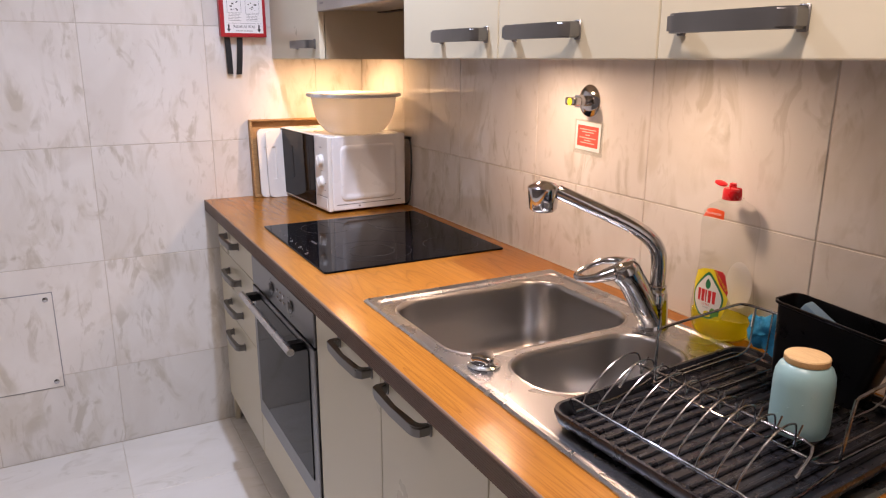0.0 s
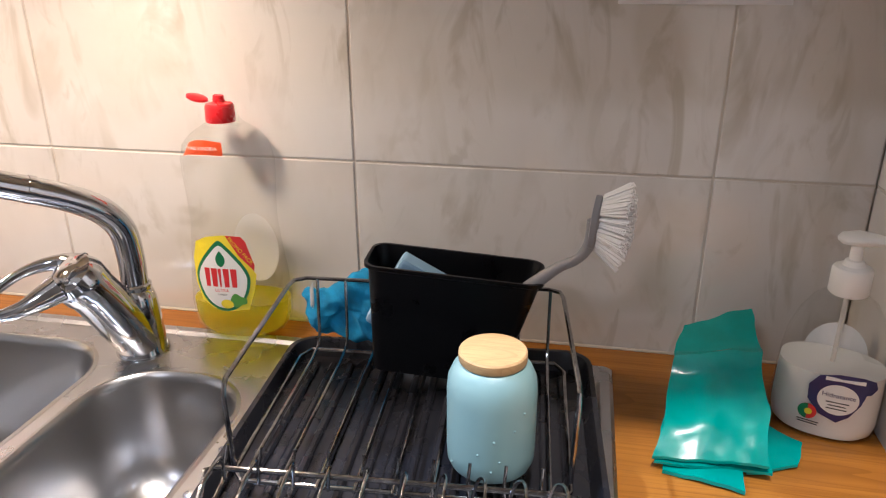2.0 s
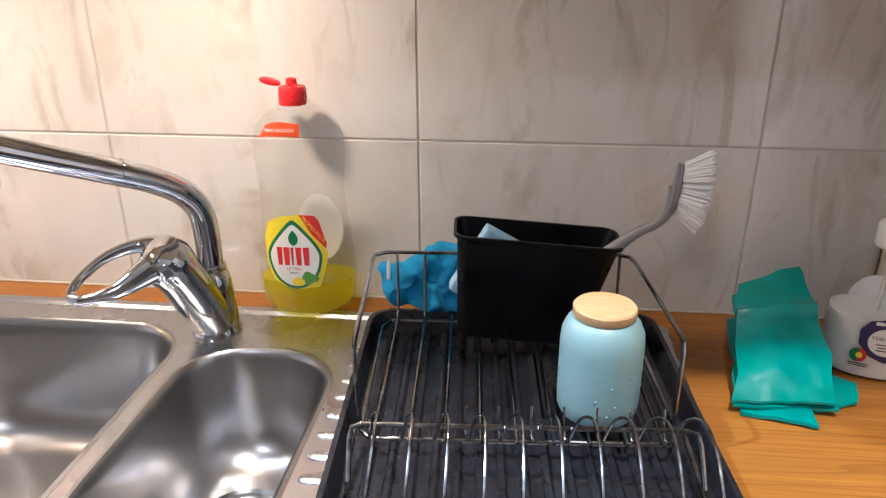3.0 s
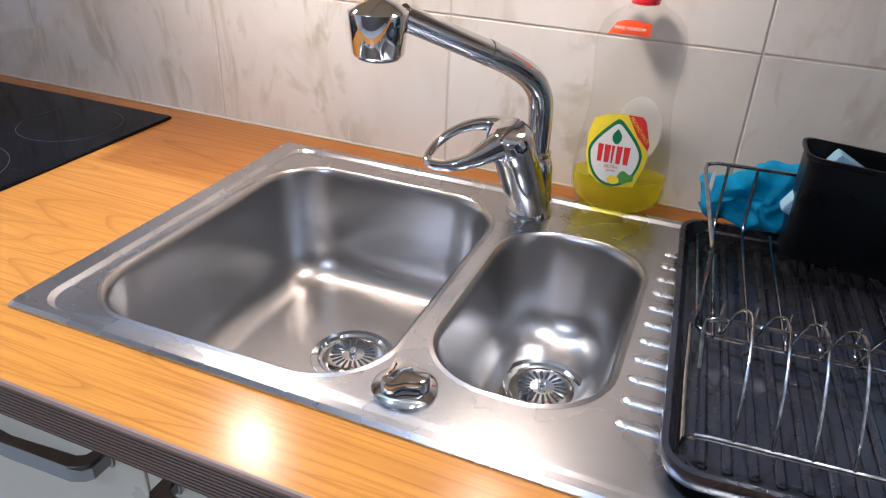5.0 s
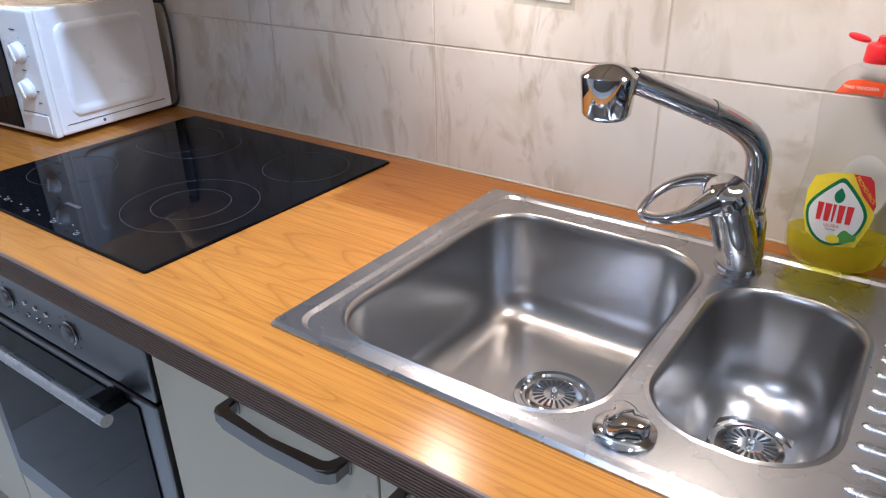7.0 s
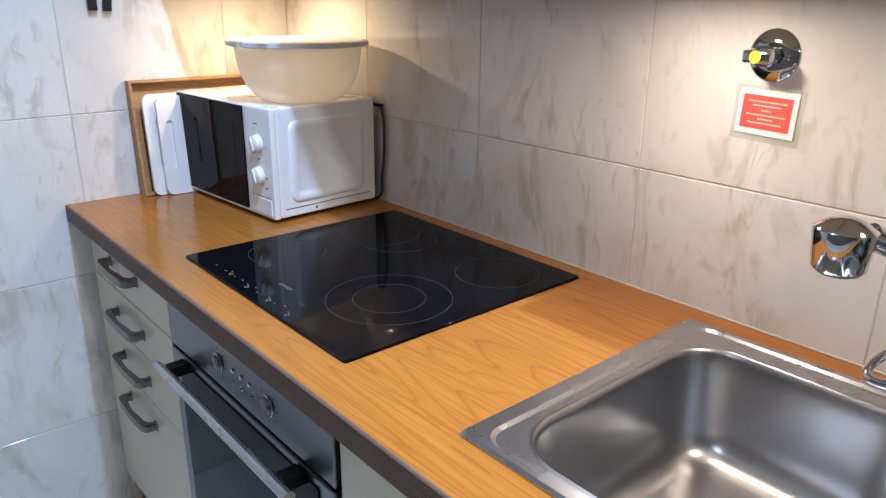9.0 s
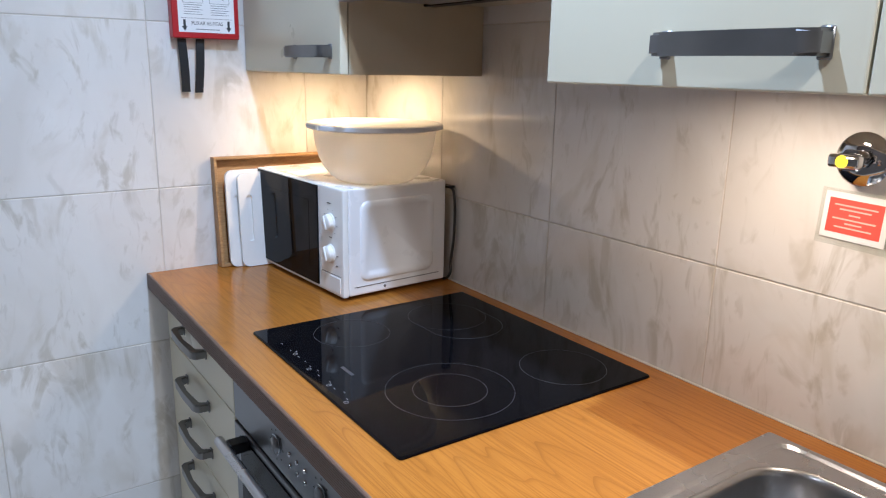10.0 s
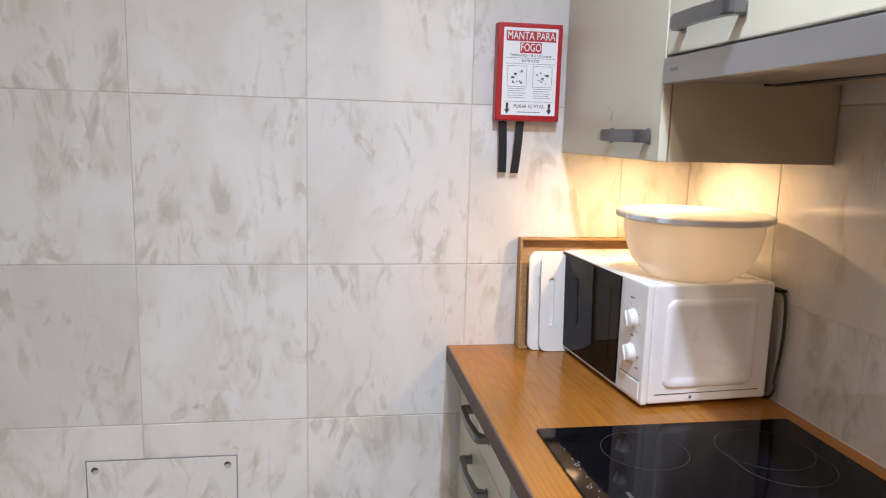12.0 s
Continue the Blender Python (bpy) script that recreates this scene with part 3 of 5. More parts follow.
for (x0, x1, y0, y1), rad, deep in ((B1, 0.075, 0.165), (B2, 0.07, 0.135)):
    loops = [rounded(x0 - 0.0105, x1 + 0.0105, y0 - 0.0105, y1 + 0.0105, rad + 0.0105, TOP + 0.0042, 10), rounded(x0 - 0.006, x1 + 0.006, y0 - 0.006, y1 + 0.006, rad + 0.006, TOP + 0.0052, 10),
             rounded(x0 - 0.002, x1 + 0.002, y0 - 0.002, y1 + 0.002, rad + 0.002, TOP + 0.002, 10), rounded(x0, x1, y0, y1, rad, TOP - 0.006, 10)]
    for k in range(1, 9):
        t = k / 8
        d = 0.010 * t
        loops.append(rounded(x0 + d, x1 - d, y0 + d, y1 - d, rad - 0.5 * d, TOP - 0.006 - (deep - 0.006 - FILLET) * t, 10))
    for k in range(1, 7):
        a = radians(90 * k / 6)
        d = 0.010 + 0.044 * (1 - math.cos(a))
        loops.append(rounded(x0 + d, x1 - d, y0 + d, y1 - d, min((x1 - x0) / 2 - d - 0.003, rad - 0.005 - 0.03 * (1 - math.cos(a))), TOP - deep + FILLET - FILLET * math.sin(a), 10))
    bowl = part("bowl", loft(loops, cap0=False), BOWL_STEEL, sink, "satin steel bowl", smooth=True)
    cx, cy = ((1.643, -0.308) if deep > 0.15 else (1.896, -0.300))
    zb = TOP - deep
    strainer = part("drain", lathe([(0.056, 0.0008), (0.055, 0.003), (0.047, 0.0035), (0.042, -0.001), (0.040, 0.0012), (0.033, 0.0035), (0.012, 0.005)], 40, (cx, cy, zb)), CHROME, bowl, "chrome basket strainer", smooth=True)
    # solid dark bars in place of openings, coloured like the shade inside them
    b = bmesh.new()
    for k in range(20):
        a = 2 * math.pi * k / 20
        m = Matrix.Translation((cx, cy, zb + 0.0042)) @ Matrix.Rotation(a, 4, "Z")
        s = box(0.014, 0.030, -0.0018, 0.0018, -0.0012, 0.0014, 0.0012, 1)
        bmesh.ops.transform(s, matrix=m, verts=s.verts)
        join(b, s)
    part("slots", b, SHADOW_GAP, bowl, "dark bars standing for the shaded strainer slots", kind="stuff")
    part("pin", lathe([(0.005, 0), (0.005, 0.006), (0.003, 0.009)], 14, (cx, cy, zb + 0.005)), CHROME, bowl, smooth=True)
ridge = None
for k in range(11):
    y = -0.478 + k * 0.0325
    if ridge is None:
        loops = []
        for e in [(-1, u) for u in np.linspace(0.02, 1, 7)] + [(1, u) for u in np.linspace(1, 0.02, 7)]:
            f = math.sqrt(1 - (1 - e[1]) ** 2)
            loops.append([(e[0] * (0.165 - 0.008 * e[1]), 0.0068 * f * math.cos(a), 0.0032 * f * math.sin(a)) for a in np.linspace(0, math.pi, 8)])
        ridge = part("drainer_ridge", loft(loops, close=False, cap0=False, cap1=False), STEEL, sink, local=True, smooth=True)
        ridge.matrix_basis = pose(0.279, y + 0.32, 0.0036)
        first = ridge
    else:
        o = first.copy()
        scene.collection.objects.link(o)
        o.matrix_basis = pose(0.279, y + 0.32, 0.0036)
b = lathe([(0.030, 0), (0.030, 0.003), (0.026, 0.006), (0.012, 0.007)], 32, (1.814, -0.517, TOP + 0.004))
part("waste_knob_base", b, CHROME, sink, "round chrome base plate", smooth=True)
knob = [(0.0195 * (1 + 0.22 * math.cos(3 * a)) * math.cos(a), 0.0195 * (1 + 0.22 * math.cos(3 * a)) * math.sin(a)) for a in (2 * math.pi * k / 48 for k in range(48))]
part("waste_knob", loft([[(1.814 + x * f, -0.517 + y * f, TOP + z) for x, y in knob] for f, z in ((0.9, 0.009), (1, 0.011), (1, 0.021), (0.93, 0.0235), (0.7, 0.0245))]), CHROME, sink, "three-lobed chrome turning knob", smooth=True)

# ---- tap ----
tap = thing("kitchen_tap", pose(1.815, -0.115, TOP + 0.004), "chrome single-lever kitchen tap with an angled pull-out spout", "tap")
Z0 = TOP + 0.004
part("base", lathe([(0.031, 0), (0.031, 0.003), (0.0285, 0.006), (0.0270, 0.04), (0.0245, 0.070), (0.0215, 0.079), (0.0175, 0.083)], 36, (1.811, -0.119, Z0)), CHROME, tap, smooth=True)
part("body", tube([(1.811, -0.121, Z0 + 0.012), (1.806, -0.139, Z0 + 0.045), (1.800, -0.161, Z0 + 0.085), (1.797, -0.176, Z0 + 0.108)], [0.0275, 0.0275, 0.0272, 0.0268], 36, 4), CHROME, tap, "tilted valve body", smooth=True)
hub = part("lever", tube([(1.797, -0.176, Z0 + 0.107), (1.794, -0.184, Z0 + 0.120), (1.791, -0.192, Z0 + 0.131), (1.790, -0.195, Z0 + 0.136)], [0.0285, 0.0295, 0.0245, 0.007], 36, 4), CHROME, tap, "chrome loop lever", smooth=True)
part("loop", tube([(1.785, -0.166, Z0 + 0.126), (1.760, -0.169, Z0 + 0.131), (1.730, -0.190, Z0 + 0.125), (1.711, -0.218, Z0 + 0.109), (1.712, -0.240, Z0 + 0.098), (1.733, -0.243, Z0 + 0.097), (1.761, -0.231, Z0 + 0.104), (1.786, -0.204, Z0 + 0.118)],
                  [0.017, 0.009, 0.006, 0.0052, 0.0052, 0.006, 0.009, 0.016], 18, 5), CHROME, hub, smooth=True)
part("collar", lathe([(0.0175, 0), (0.0185, 0.002), (0.0185, 0.007), (0.0165, 0.009)], 28, (1.813, -0.117, Z0 + 0.080)), CHROME, tap, smooth=True)
part("spout", tube([(1.813, -0.117, Z0 + 0.085), (1.813, -0.117, Z0 + 0.125), (1.811, -0.122, Z0 + 0.158), (1.802, -0.138, Z0 + 0.184), (1.784, -0.163, Z0 + 0.205), (1.759, -0.198, Z0 + 0.225), (1.698, -0.285, Z0 + 0.271)],
                   [0.0155, 0.0155, 0.0155, 0.0155, 0.015, 0.0145, 0.0135], 24, 6), CHROME, tap, "bent chrome spout", smooth=True)
head = part("spray_head", lathe([(0.024, -0.034), (0.027, -0.031), (0.0312, 0.008), (0.0312, 0.011), (0.0290, 0.0130), (0.019, 0.0190), (0.010, 0.0228), (0.003, 0.0236)], 32, (1.681, -0.305, 1.171)), CHROME, tap, "round chrome spray head", smooth=True)
part("nozzle_plate", lathe([(0.022, -0.0345), (0.022, -0.036), (0.020, -0.037)], 28, (1.681, -0.305, 1.171)), GREY_PLASTIC, tap, "grey nozzle plate")
part("joint", tube([(1.766, -0.189, Z0 + 0.2205), (1.762, -0.194, Z0 + 0.2232)], 0.0152, 24), CHROME, tap, smooth=True)

# ---- wall cabinets ----
UZ = 1.419


def wall_cabinet(x0, x1, yf, z0, z1, handle, label, group=""):
    c = thing("wall_cabinet", pose((x0 + x1) / 2, -0.18, z0), label, "cabinet", group)
    carcass(c, x0 + 0.0005, x1 - 0.0005, yf + 0.02, -0.002, z0 + 0.002, z1, 0.020)
    d = front(c, "door", x0, x1, z0, z1, yf)
    bow_handle(d, handle, handle + 0.195, z0 + 0.048, yf, 0.030, 0.025)
    return c


wall_cabinet(0.002, 0.562, -0.366, UZ, 2.12, 0.330, "cream lacquered wall cabinet in the corner beside the hood")
wall_cabinet(0.564, 1.178, -0.366, 1.612, 2.12, 0.620, "short cream wall cabinet above the extractor hood")
for x0, x1, h in ((1.180, 1.600, 1.370), (1.600, 2.018, 1.652), (2.018, 2.42, 2.056)):
    wall_cabinet(x0, x1, -0.366, UZ + 0.001, 2.12, h, "cream lacquered wall cabinet with a pewter bar handle", "wall cabinets over the sink")
c = thing("filler_panel", pose(2.53, -0.18, UZ), "plain cream filler panel closing the row of wall cabinets", "panel")
part("panel", box(2.422, X_RIGHT - 0.003, -0.364, -0.355, UZ, 2.12, 0.002), CREAM, c)
for px, py, pz in PUCKS:
    l = thing("cabinet_light", pose(px, py, pz), "small round puck light under a wall cabinet", "lamp", "puck lights under the wall cabinets")
    part("housing", lathe([(0.030, 0), (0.034, -0.002), (0.034, -0.007), (0.031, -0.008), (0.027, -0.008), (0.027, -0.003)], 28, (px, py, pz - 0.0025), cap1=False), PEWTER, l, smooth=True)
    part("lens", lathe([(0.026, -0.0065), (0.026, -0.0045)], 24, (px, py, pz - 0.0025)), PUCK_GLOW, l, "glowing frosted lens")

hood = thing("extractor_hood", pose(0.87, -0.18, 1.562), "slim grey metal extractor hood with a pull-out front", "hood")
part("front_strip", box(0.566, 1.178, -0.372, -0.348, 1.562, 1.608, 0.002), HOOD_STEEL, hood, "grey metal front strip")
part("body", box(0.566, 1.178, -0.346, -0.004, 1.574, 1.609, 0.002), CARCASS, hood)
part("filter", box(0.60, 1.15, -0.325, -0.17, 1.567, 1.574, 0.001), HOOD_STEEL, hood, "grease filter")
part("trim_rail", box(0.568, 1.176, -0.347, -0.336, 1.564, 1.5735, 0.001), CHROME, hood)
part("rear_rail", box(0.568, 1.176, -0.17, -0.14, 1.565, 1.5735, 0.001), BLACK, hood)
part("maker_mark", box(0.595, 0.625, -0.3725, -0.372, 1.582, 1.588), PRINT_WHITE, hood)

# ---- corner by the end wall: microwave, bowl, boards ----
SIDE = Matrix(((0, 0, 1, 0), (1, 0, 0, 0), (0, 1, 0, 0), (0, 0, 0, 1)))     # writing on a wall that faces +x
FACE = Matrix(((1, 0, 0, 0), (0, 0, -1, 0), (0, 1, 0, 0), (0, 0, 0, 1)))    # writing on a wall that faces -y

MW = pose(0.484, -0.327, TOP, 0, 0, 4)
mw = thing("microwave_oven", MW, "white microwave oven with dark glass door and two knobs", "microwave")
W, D, H0, H1 = 0.450, 0.300, 0.010, 0.267
part("body", box(-W, 0, 0.016, D, H0, H1, 0.006, 3), WHITE, mw, local=True)
part("front_frame", box(-W, 0, 0, 0.0155, H0 - 0.001, H1 - 0.001, 0.004, 2), WHITE_PLASTIC, mw, local=True)
part("door_glass", box(-W + 0.003, -0.112, -0.004, -0.0005, H0 + 0.008, H1 - 0.004, 0.0015), BLACK_GLASS, mw, "black glass door", local=True)
part("door_window", box(-W + 0.05, -0.155, -0.0046, -0.0041, H0 + 0.045, H1 - 0.045), BLACK_GLASS, mw, "dark viewing window", local=True)
for kz in (0.183, 0.108):
    b = lathe([(0.022, 0), (0.022, 0.002), (0.0195, 0.004), (0.0185, 0.013), (0.016, 0.015)], 30)
    box(-0.003, 0.003, -0.017, 0.017, 0.013, 0.018, 0.0015, 1, b)
    bmesh.ops.transform(b, matrix=pose(-0.056, -0.0005, kz, 90, 0, 0) @ pose(0, 0, 0, 0, 0, 20), verts=b.verts)
    k = part("knob", b, WHITE_PLASTIC, mw, "round white control knob", local=True, smooth=True)
    for a in range(-140, 141, 40):
        if kz > 0.15:
            mx, mz = -0.056 + 0.031 * math.sin(radians(a)), kz + 0.031 * math.cos(radians(a))
            part("tick", box(mx - 0.0018, mx + 0.0018, -0.0009, -0.0004, mz - 0.0005, mz + 0.0005), RING_LINE, mw, local=True)
for tx, tz, tw in ((-0.062, 0.228, 0.018), (-0.056, 0.147, 0.014), (-0.026, 0.106, 0.008), (-0.028, 0.082, 0.01)):
    part("marking", box(tx - tw / 2, tx + tw / 2, -0.0009, -0.0004, tz - 0.001, tz + 0.001), RING_LINE, mw, local=True)
part("button_line", box(-0.098, -0.012, -0.0009, -0.0004, 0.058, 0.059), RING_LINE, mw, local=True)
part("door_button", box(-0.098, -0.012, -0.0025, 0.0005, 0.016, 0.055, 0.0015), WHITE_PLASTIC, mw, local=True)


def yz_loop(y0, y1, z0, z1, r, x):
    return [(x, u, v) for u, v, _ in rounded(y0, y1, z0, z1, r, 0)]


part("side_emboss", loft([yz_loop(0.045, 0.262, 0.042, 0.236, 0.022, -0.001), yz_loop(0.047, 0.260, 0.044, 0.234, 0.021, 0.0022), yz_loop(0.051, 0.256, 0.048, 0.230, 0.020, 0.0035),
                          yz_loop(0.062, 0.245, 0.059, 0.219, 0.012, 0.0035), yz_loop(0.066, 0.241, 0.063, 0.215, 0.010, 0.0008)], cap0=False), WHITE, mw, "embossed side panel", local=True, smooth=True)
part("side_seam", box(-0.002, 0.0007, 0.03, 0.28, 0.030, 0.0315), RING_LINE, mw, local=True)
b = lathe([(0.0035, 0), (0.0035, 0.001), (0.002, 0.0018)], 12)
bmesh.ops.transform(b, matrix=pose(0, 0.115, 0.022, 0, 90), verts=b.verts)
part("screw", b, PEWTER, mw, local=True)
for fx in (-W + 0.04, -0.04):
    for fy in (0.045, D - 0.04):
        part("foot", lathe([(0.014, 0.0005), (0.014, H0 + 0.001)], 16, (fx, fy, 0)), BLACK, mw, "short black foot", local=True)
part("rear_spacer", box(-0.03, 0.012, D, D + 0.02, 0.246, 0.252, 0.001), BLACK, mw, local=True)
part("cord", tube([(0.004, D + 0.012, 0.248), (0.014, D + 0.014, 0.236), (0.019, D + 0.015, 0.19), (0.016, D + 0.016, 0.12), (0.006, D + 0.016, 0.055), (0.010, D + 0.012, 0.025), (-0.01, D + 0.008, 0.006), (-0.08, D + 0.006, 0.005)], 0.0035, 8, 6), CORD, mw, "black power cord", local=True, smooth=True)

BOWL = (0.390, -0.190, TOP + H1)
bowl_box = thing("mixing_bowl", pose(*BOWL), "large milky plastic mixing bowl with a white lid", "bowl")
outer = [(0.080, 0.0008), (0.092, 0.004), (0.108, 0.016), (0.125, 0.036), (0.137, 0.062), (0.1445, 0.092), (0.148, 0.122), (0.150, 0.126)]
inner = [(r - 0.002, z + 0.002) for r, z in reversed(outer[:-1])]
part("bowl", lathe(outer + [(0.148, 0.126)] + inner, 56, BOWL), MILKY, bowl_box, "milky translucent bowl", smooth=True)
part("lid", lathe([(0.150, 0.1265), (0.160, 0.127), (0.1635, 0.130), (0.1635, 0.138), (0.161, 0.1405), (0.153, 0.141), (0.150, 0.1385), (0.02, 0.138)], 64, BOWL), LID_PLASTIC, bowl_box, "white snap-on lid", smooth=True)
part("lid_rim", lathe([(0.1636, 0.1285), (0.1652, 0.130), (0.1652, 0.1375), (0.1638, 0.139)], 64, BOWL, cap0=False, cap1=False), GREY_WHITE, bowl_box, "pale grey lid rim", smooth=True)
part("lid_tab", box(BOWL[0] + 0.02, BOWL[0] + 0.03, BOWL[1] - 0.1665, BOWL[1] - 0.160, BOWL[2] + 0.129, BOWL[2] + 0.139, 0.001), WHITE_PLASTIC, bowl_box)

tray = thing("wooden_tray", pose(0.042, -0.262, TOP + 0.0008, 0, -4.5, 0), "wooden serving tray standing on edge against the tiled wall", "tray")
TW, TH = 0.21, 0.297
part("board", box(-0.022, -0.016, -TW, TW, 0.002, TH - 0.002), TRAY_WOOD, tray, local=True)
for q in ((-0.024, 0.008, -TW - 0.002, -TW + 0.006, 0, TH), (-0.024, 0.008, TW - 0.006, TW + 0.002, 0, TH), (-0.024, 0.008, -TW + 0.006, TW - 0.006, 0, 0.008), (-0.024, 0.008, -TW + 0.006, TW - 0.006, TH - 0.008, TH)):
    part("rim", box(*q, 0.001, 1), TRAY_WOOD, tray, local=True)


def board_mesh(y0, y1, z0, z1, thick, slot):
    b = bmesh.new()
    faces = []
    for x in (0, thick):
        o = [b.verts.new(v) for v in yz_loop(y0, y1, z0, z1, 0.02, x)]
        i = [b.verts.new(v) for v in yz_loop(*slot, 0.0065, x)]
        es = [b.edges.new((l[k], l[(k + 1) % len(l)])) for l in (o, i) for k in range(len(l))]
        bmesh.ops.triangle_fill(b, edges=es, use_beauty=True)
        faces.append((o, i))
    for l0, l1 in zip(faces[0], faces[1]):
        for k in range(len(l0)):
            j = (k + 1) % len(l0)
            b.faces.new((l0[k], l0[j], l1[j], l1[k]))
    return b


for off, yy, hh in ((0.052, -0.452, 0.262), (0.067, -0.424, 0.256)):
    cb = thing("cutting_board", pose(off, yy, TOP + 0.0008, 0, -3.5, 0), "white plastic cutting board with a slot handle, standing upright", "cutting board", "white cutting boards")
    part("slot_web", box(0.001, 0.004, 0.020, 0.037, 0.069, 0.196), WHITE_PLASTIC, cb, local=True)
    part("board", board_mesh(0, 0.30, 0, hh, 0.010, (0.021, 0.036, 0.070, 0.195)), WHITE_PLASTIC, cb, local=True)

# ---- on the end wall ----
BY0, BY1, BZ0, BZ1 = -0.557, -0.390, 1.498, 1.738
blanket = thing("fire_blanket_box", pose(0, -0.473, 1.494), "red wall-mounted fire blanket box with printed instructions and black straps", "fire blanket")
part("case", box(0.0005, 0.034, BY0, BY1, BZ0, BZ1, 0.004, 3), RED, blanket)
part("front_label", box(0.034, 0.0346, BY0 + 0.015, BY1 - 0.012, BZ0 + 0.014, BZ1 - 0.012), PAPER, blanket, "white instruction label")
mid = (BY0 + BY1) / 2 + 0.002


def blanket_text(body, size, z, width, material=INK, y=mid, x=0.0348):
    wall_text("writing", body, size, Matrix.Translation((x, y, z)) @ SIDE, material, blanket, width)


def blanket_bar(y0, y1, z0, z1, material=INK, x=0.0347):
    part("printed_bar", box(x - 0.0003, x, y0, y1, z0, z1), material, blanket)


blanket_bar(mid - 0.064, mid + 0.064, 1.6935, 1.7185, DARK_RED_PRINT)
blanket_bar(mid - 0.028, mid + 0.028, 1.665, 1.691, DARK_RED_PRINT)
blanket_text("MANTA PARA", 0.027, 1.706, 0.122, PAPER, x=0.0352)
blanket_text("FOGO", 0.027, 1.678, 0.052, PAPER, x=0.0352)
blanket_text("TAMANHO: 1.0 x 1.0 metros", 0.009, 1.659, 0.108)
blanket_bar(mid - 0.064, mid + 0.064, 1.6525, 1.6533)
blanket_text("INSTRUÇÕES", 0.0085, 1.646, 0.046)
blanket_bar(mid - 0.064, mid - 0.003, 1.6385, 1.6393)
blanket_bar(mid + 0.003, mid + 0.064, 1.6385, 1.6393)
rng = random.Random(4)
for y0 in (mid - 0.058, mid + 0.008):
    for q in ((0, 0.05, 1.633, 1.6338), (0, 0.05, 1.582, 1.5828), (0, 0.0008, 1.582, 1.634), (0.0492, 0.05, 1.582, 1.634)):
        blanket_bar(y0 + q[0], y0 + q[1], q[2], q[3], RING_LINE)
    for k in range(9):
        u, v = y0 + rng.uniform(0.008, 0.036), rng.uniform(1.587, 1.625)
        blanket_bar(u, u + rng.uniform(0.002, 0.009), v, v + rng.uniform(0.001, 0.006))
    for k in range(5):
        blanket_bar(y0 + 0.002, y0 + 0.048 - 0.006 * (k % 2), 1.577 - k * 0.0055, 1.578 - k * 0.0055, RING_LINE)
blanket_bar(mid - 0.064, mid + 0.064, 1.5455, 1.5463)
blanket_text("PUXAR AS FITAS", 0.0125, 1.534, 0.078)
blanket_bar(mid - 0.03, mid + 0.03, 1.519, 1.5205)
for y in (mid - 0.056, mid + 0.054):
    blanket_bar(y - 0.003, y + 0.003, 1.526, 1.542)
    part("arrow", loft([[(x, y - 0.007, 1.526), (x, y + 0.007, 1.526), (x, y, 1.515)] for x in (0.0344, 0.0347)]), INK, blanket)
for y, z1, lean in ((-0.533, 1.366, 0.004), (-0.487, 1.364, -0.010)):
    loops = []
    for k in range(9):
        t = k / 8
        z, yc, xc = 1.497 - (1.497 - z1) * t, y + lean * t, 0.016 + 0.006 * math.sin(3.2 * t)
        loops.append([(xc, yc - 0.0105, z), (xc, yc + 0.0105, z), (xc + 0.002, yc + 0.0105, z), (xc + 0.002, yc - 0.0105, z)])
    part("strap", loft(loops), BLACK_MATT, blanket, "hanging black webbing strap")

access = thing("access_panel", pose(0, -1.396, 0.42), "tiled access panel in the wall with a screw in each corner", "access panel")
AY0, AY1, AZ0, AZ1 = -1.577, -1.209, 0.252, 0.612
part("frame", box(0.0003, 0.0016, AY0 - 0.003, AY1 + 0.003, AZ0 - 0.003, AZ1 + 0.003), GREY_PLASTIC, access, "grey joint round the panel")
part("panel", box(0.0005, 0.0042, AY0, AY1, AZ0, AZ1, 0.0008, 1), WALL_TILE, access)
for y in (AY0 + 0.02, AY1 - 0.022):
    for z in (AZ0 + 0.022, AZ1 - 0.022):
        b = lathe([(0.0095, 0), (0.009, 0.002), (0.006, 0.0035)], 20)
        bmesh.ops.transform(b, matrix=pose(0.0042, y, z, 0, 90), verts=b.verts)
        part("screw", b, CHROME, access, "domed chrome screw cap", smooth=True)

# ---- on the back wall ----


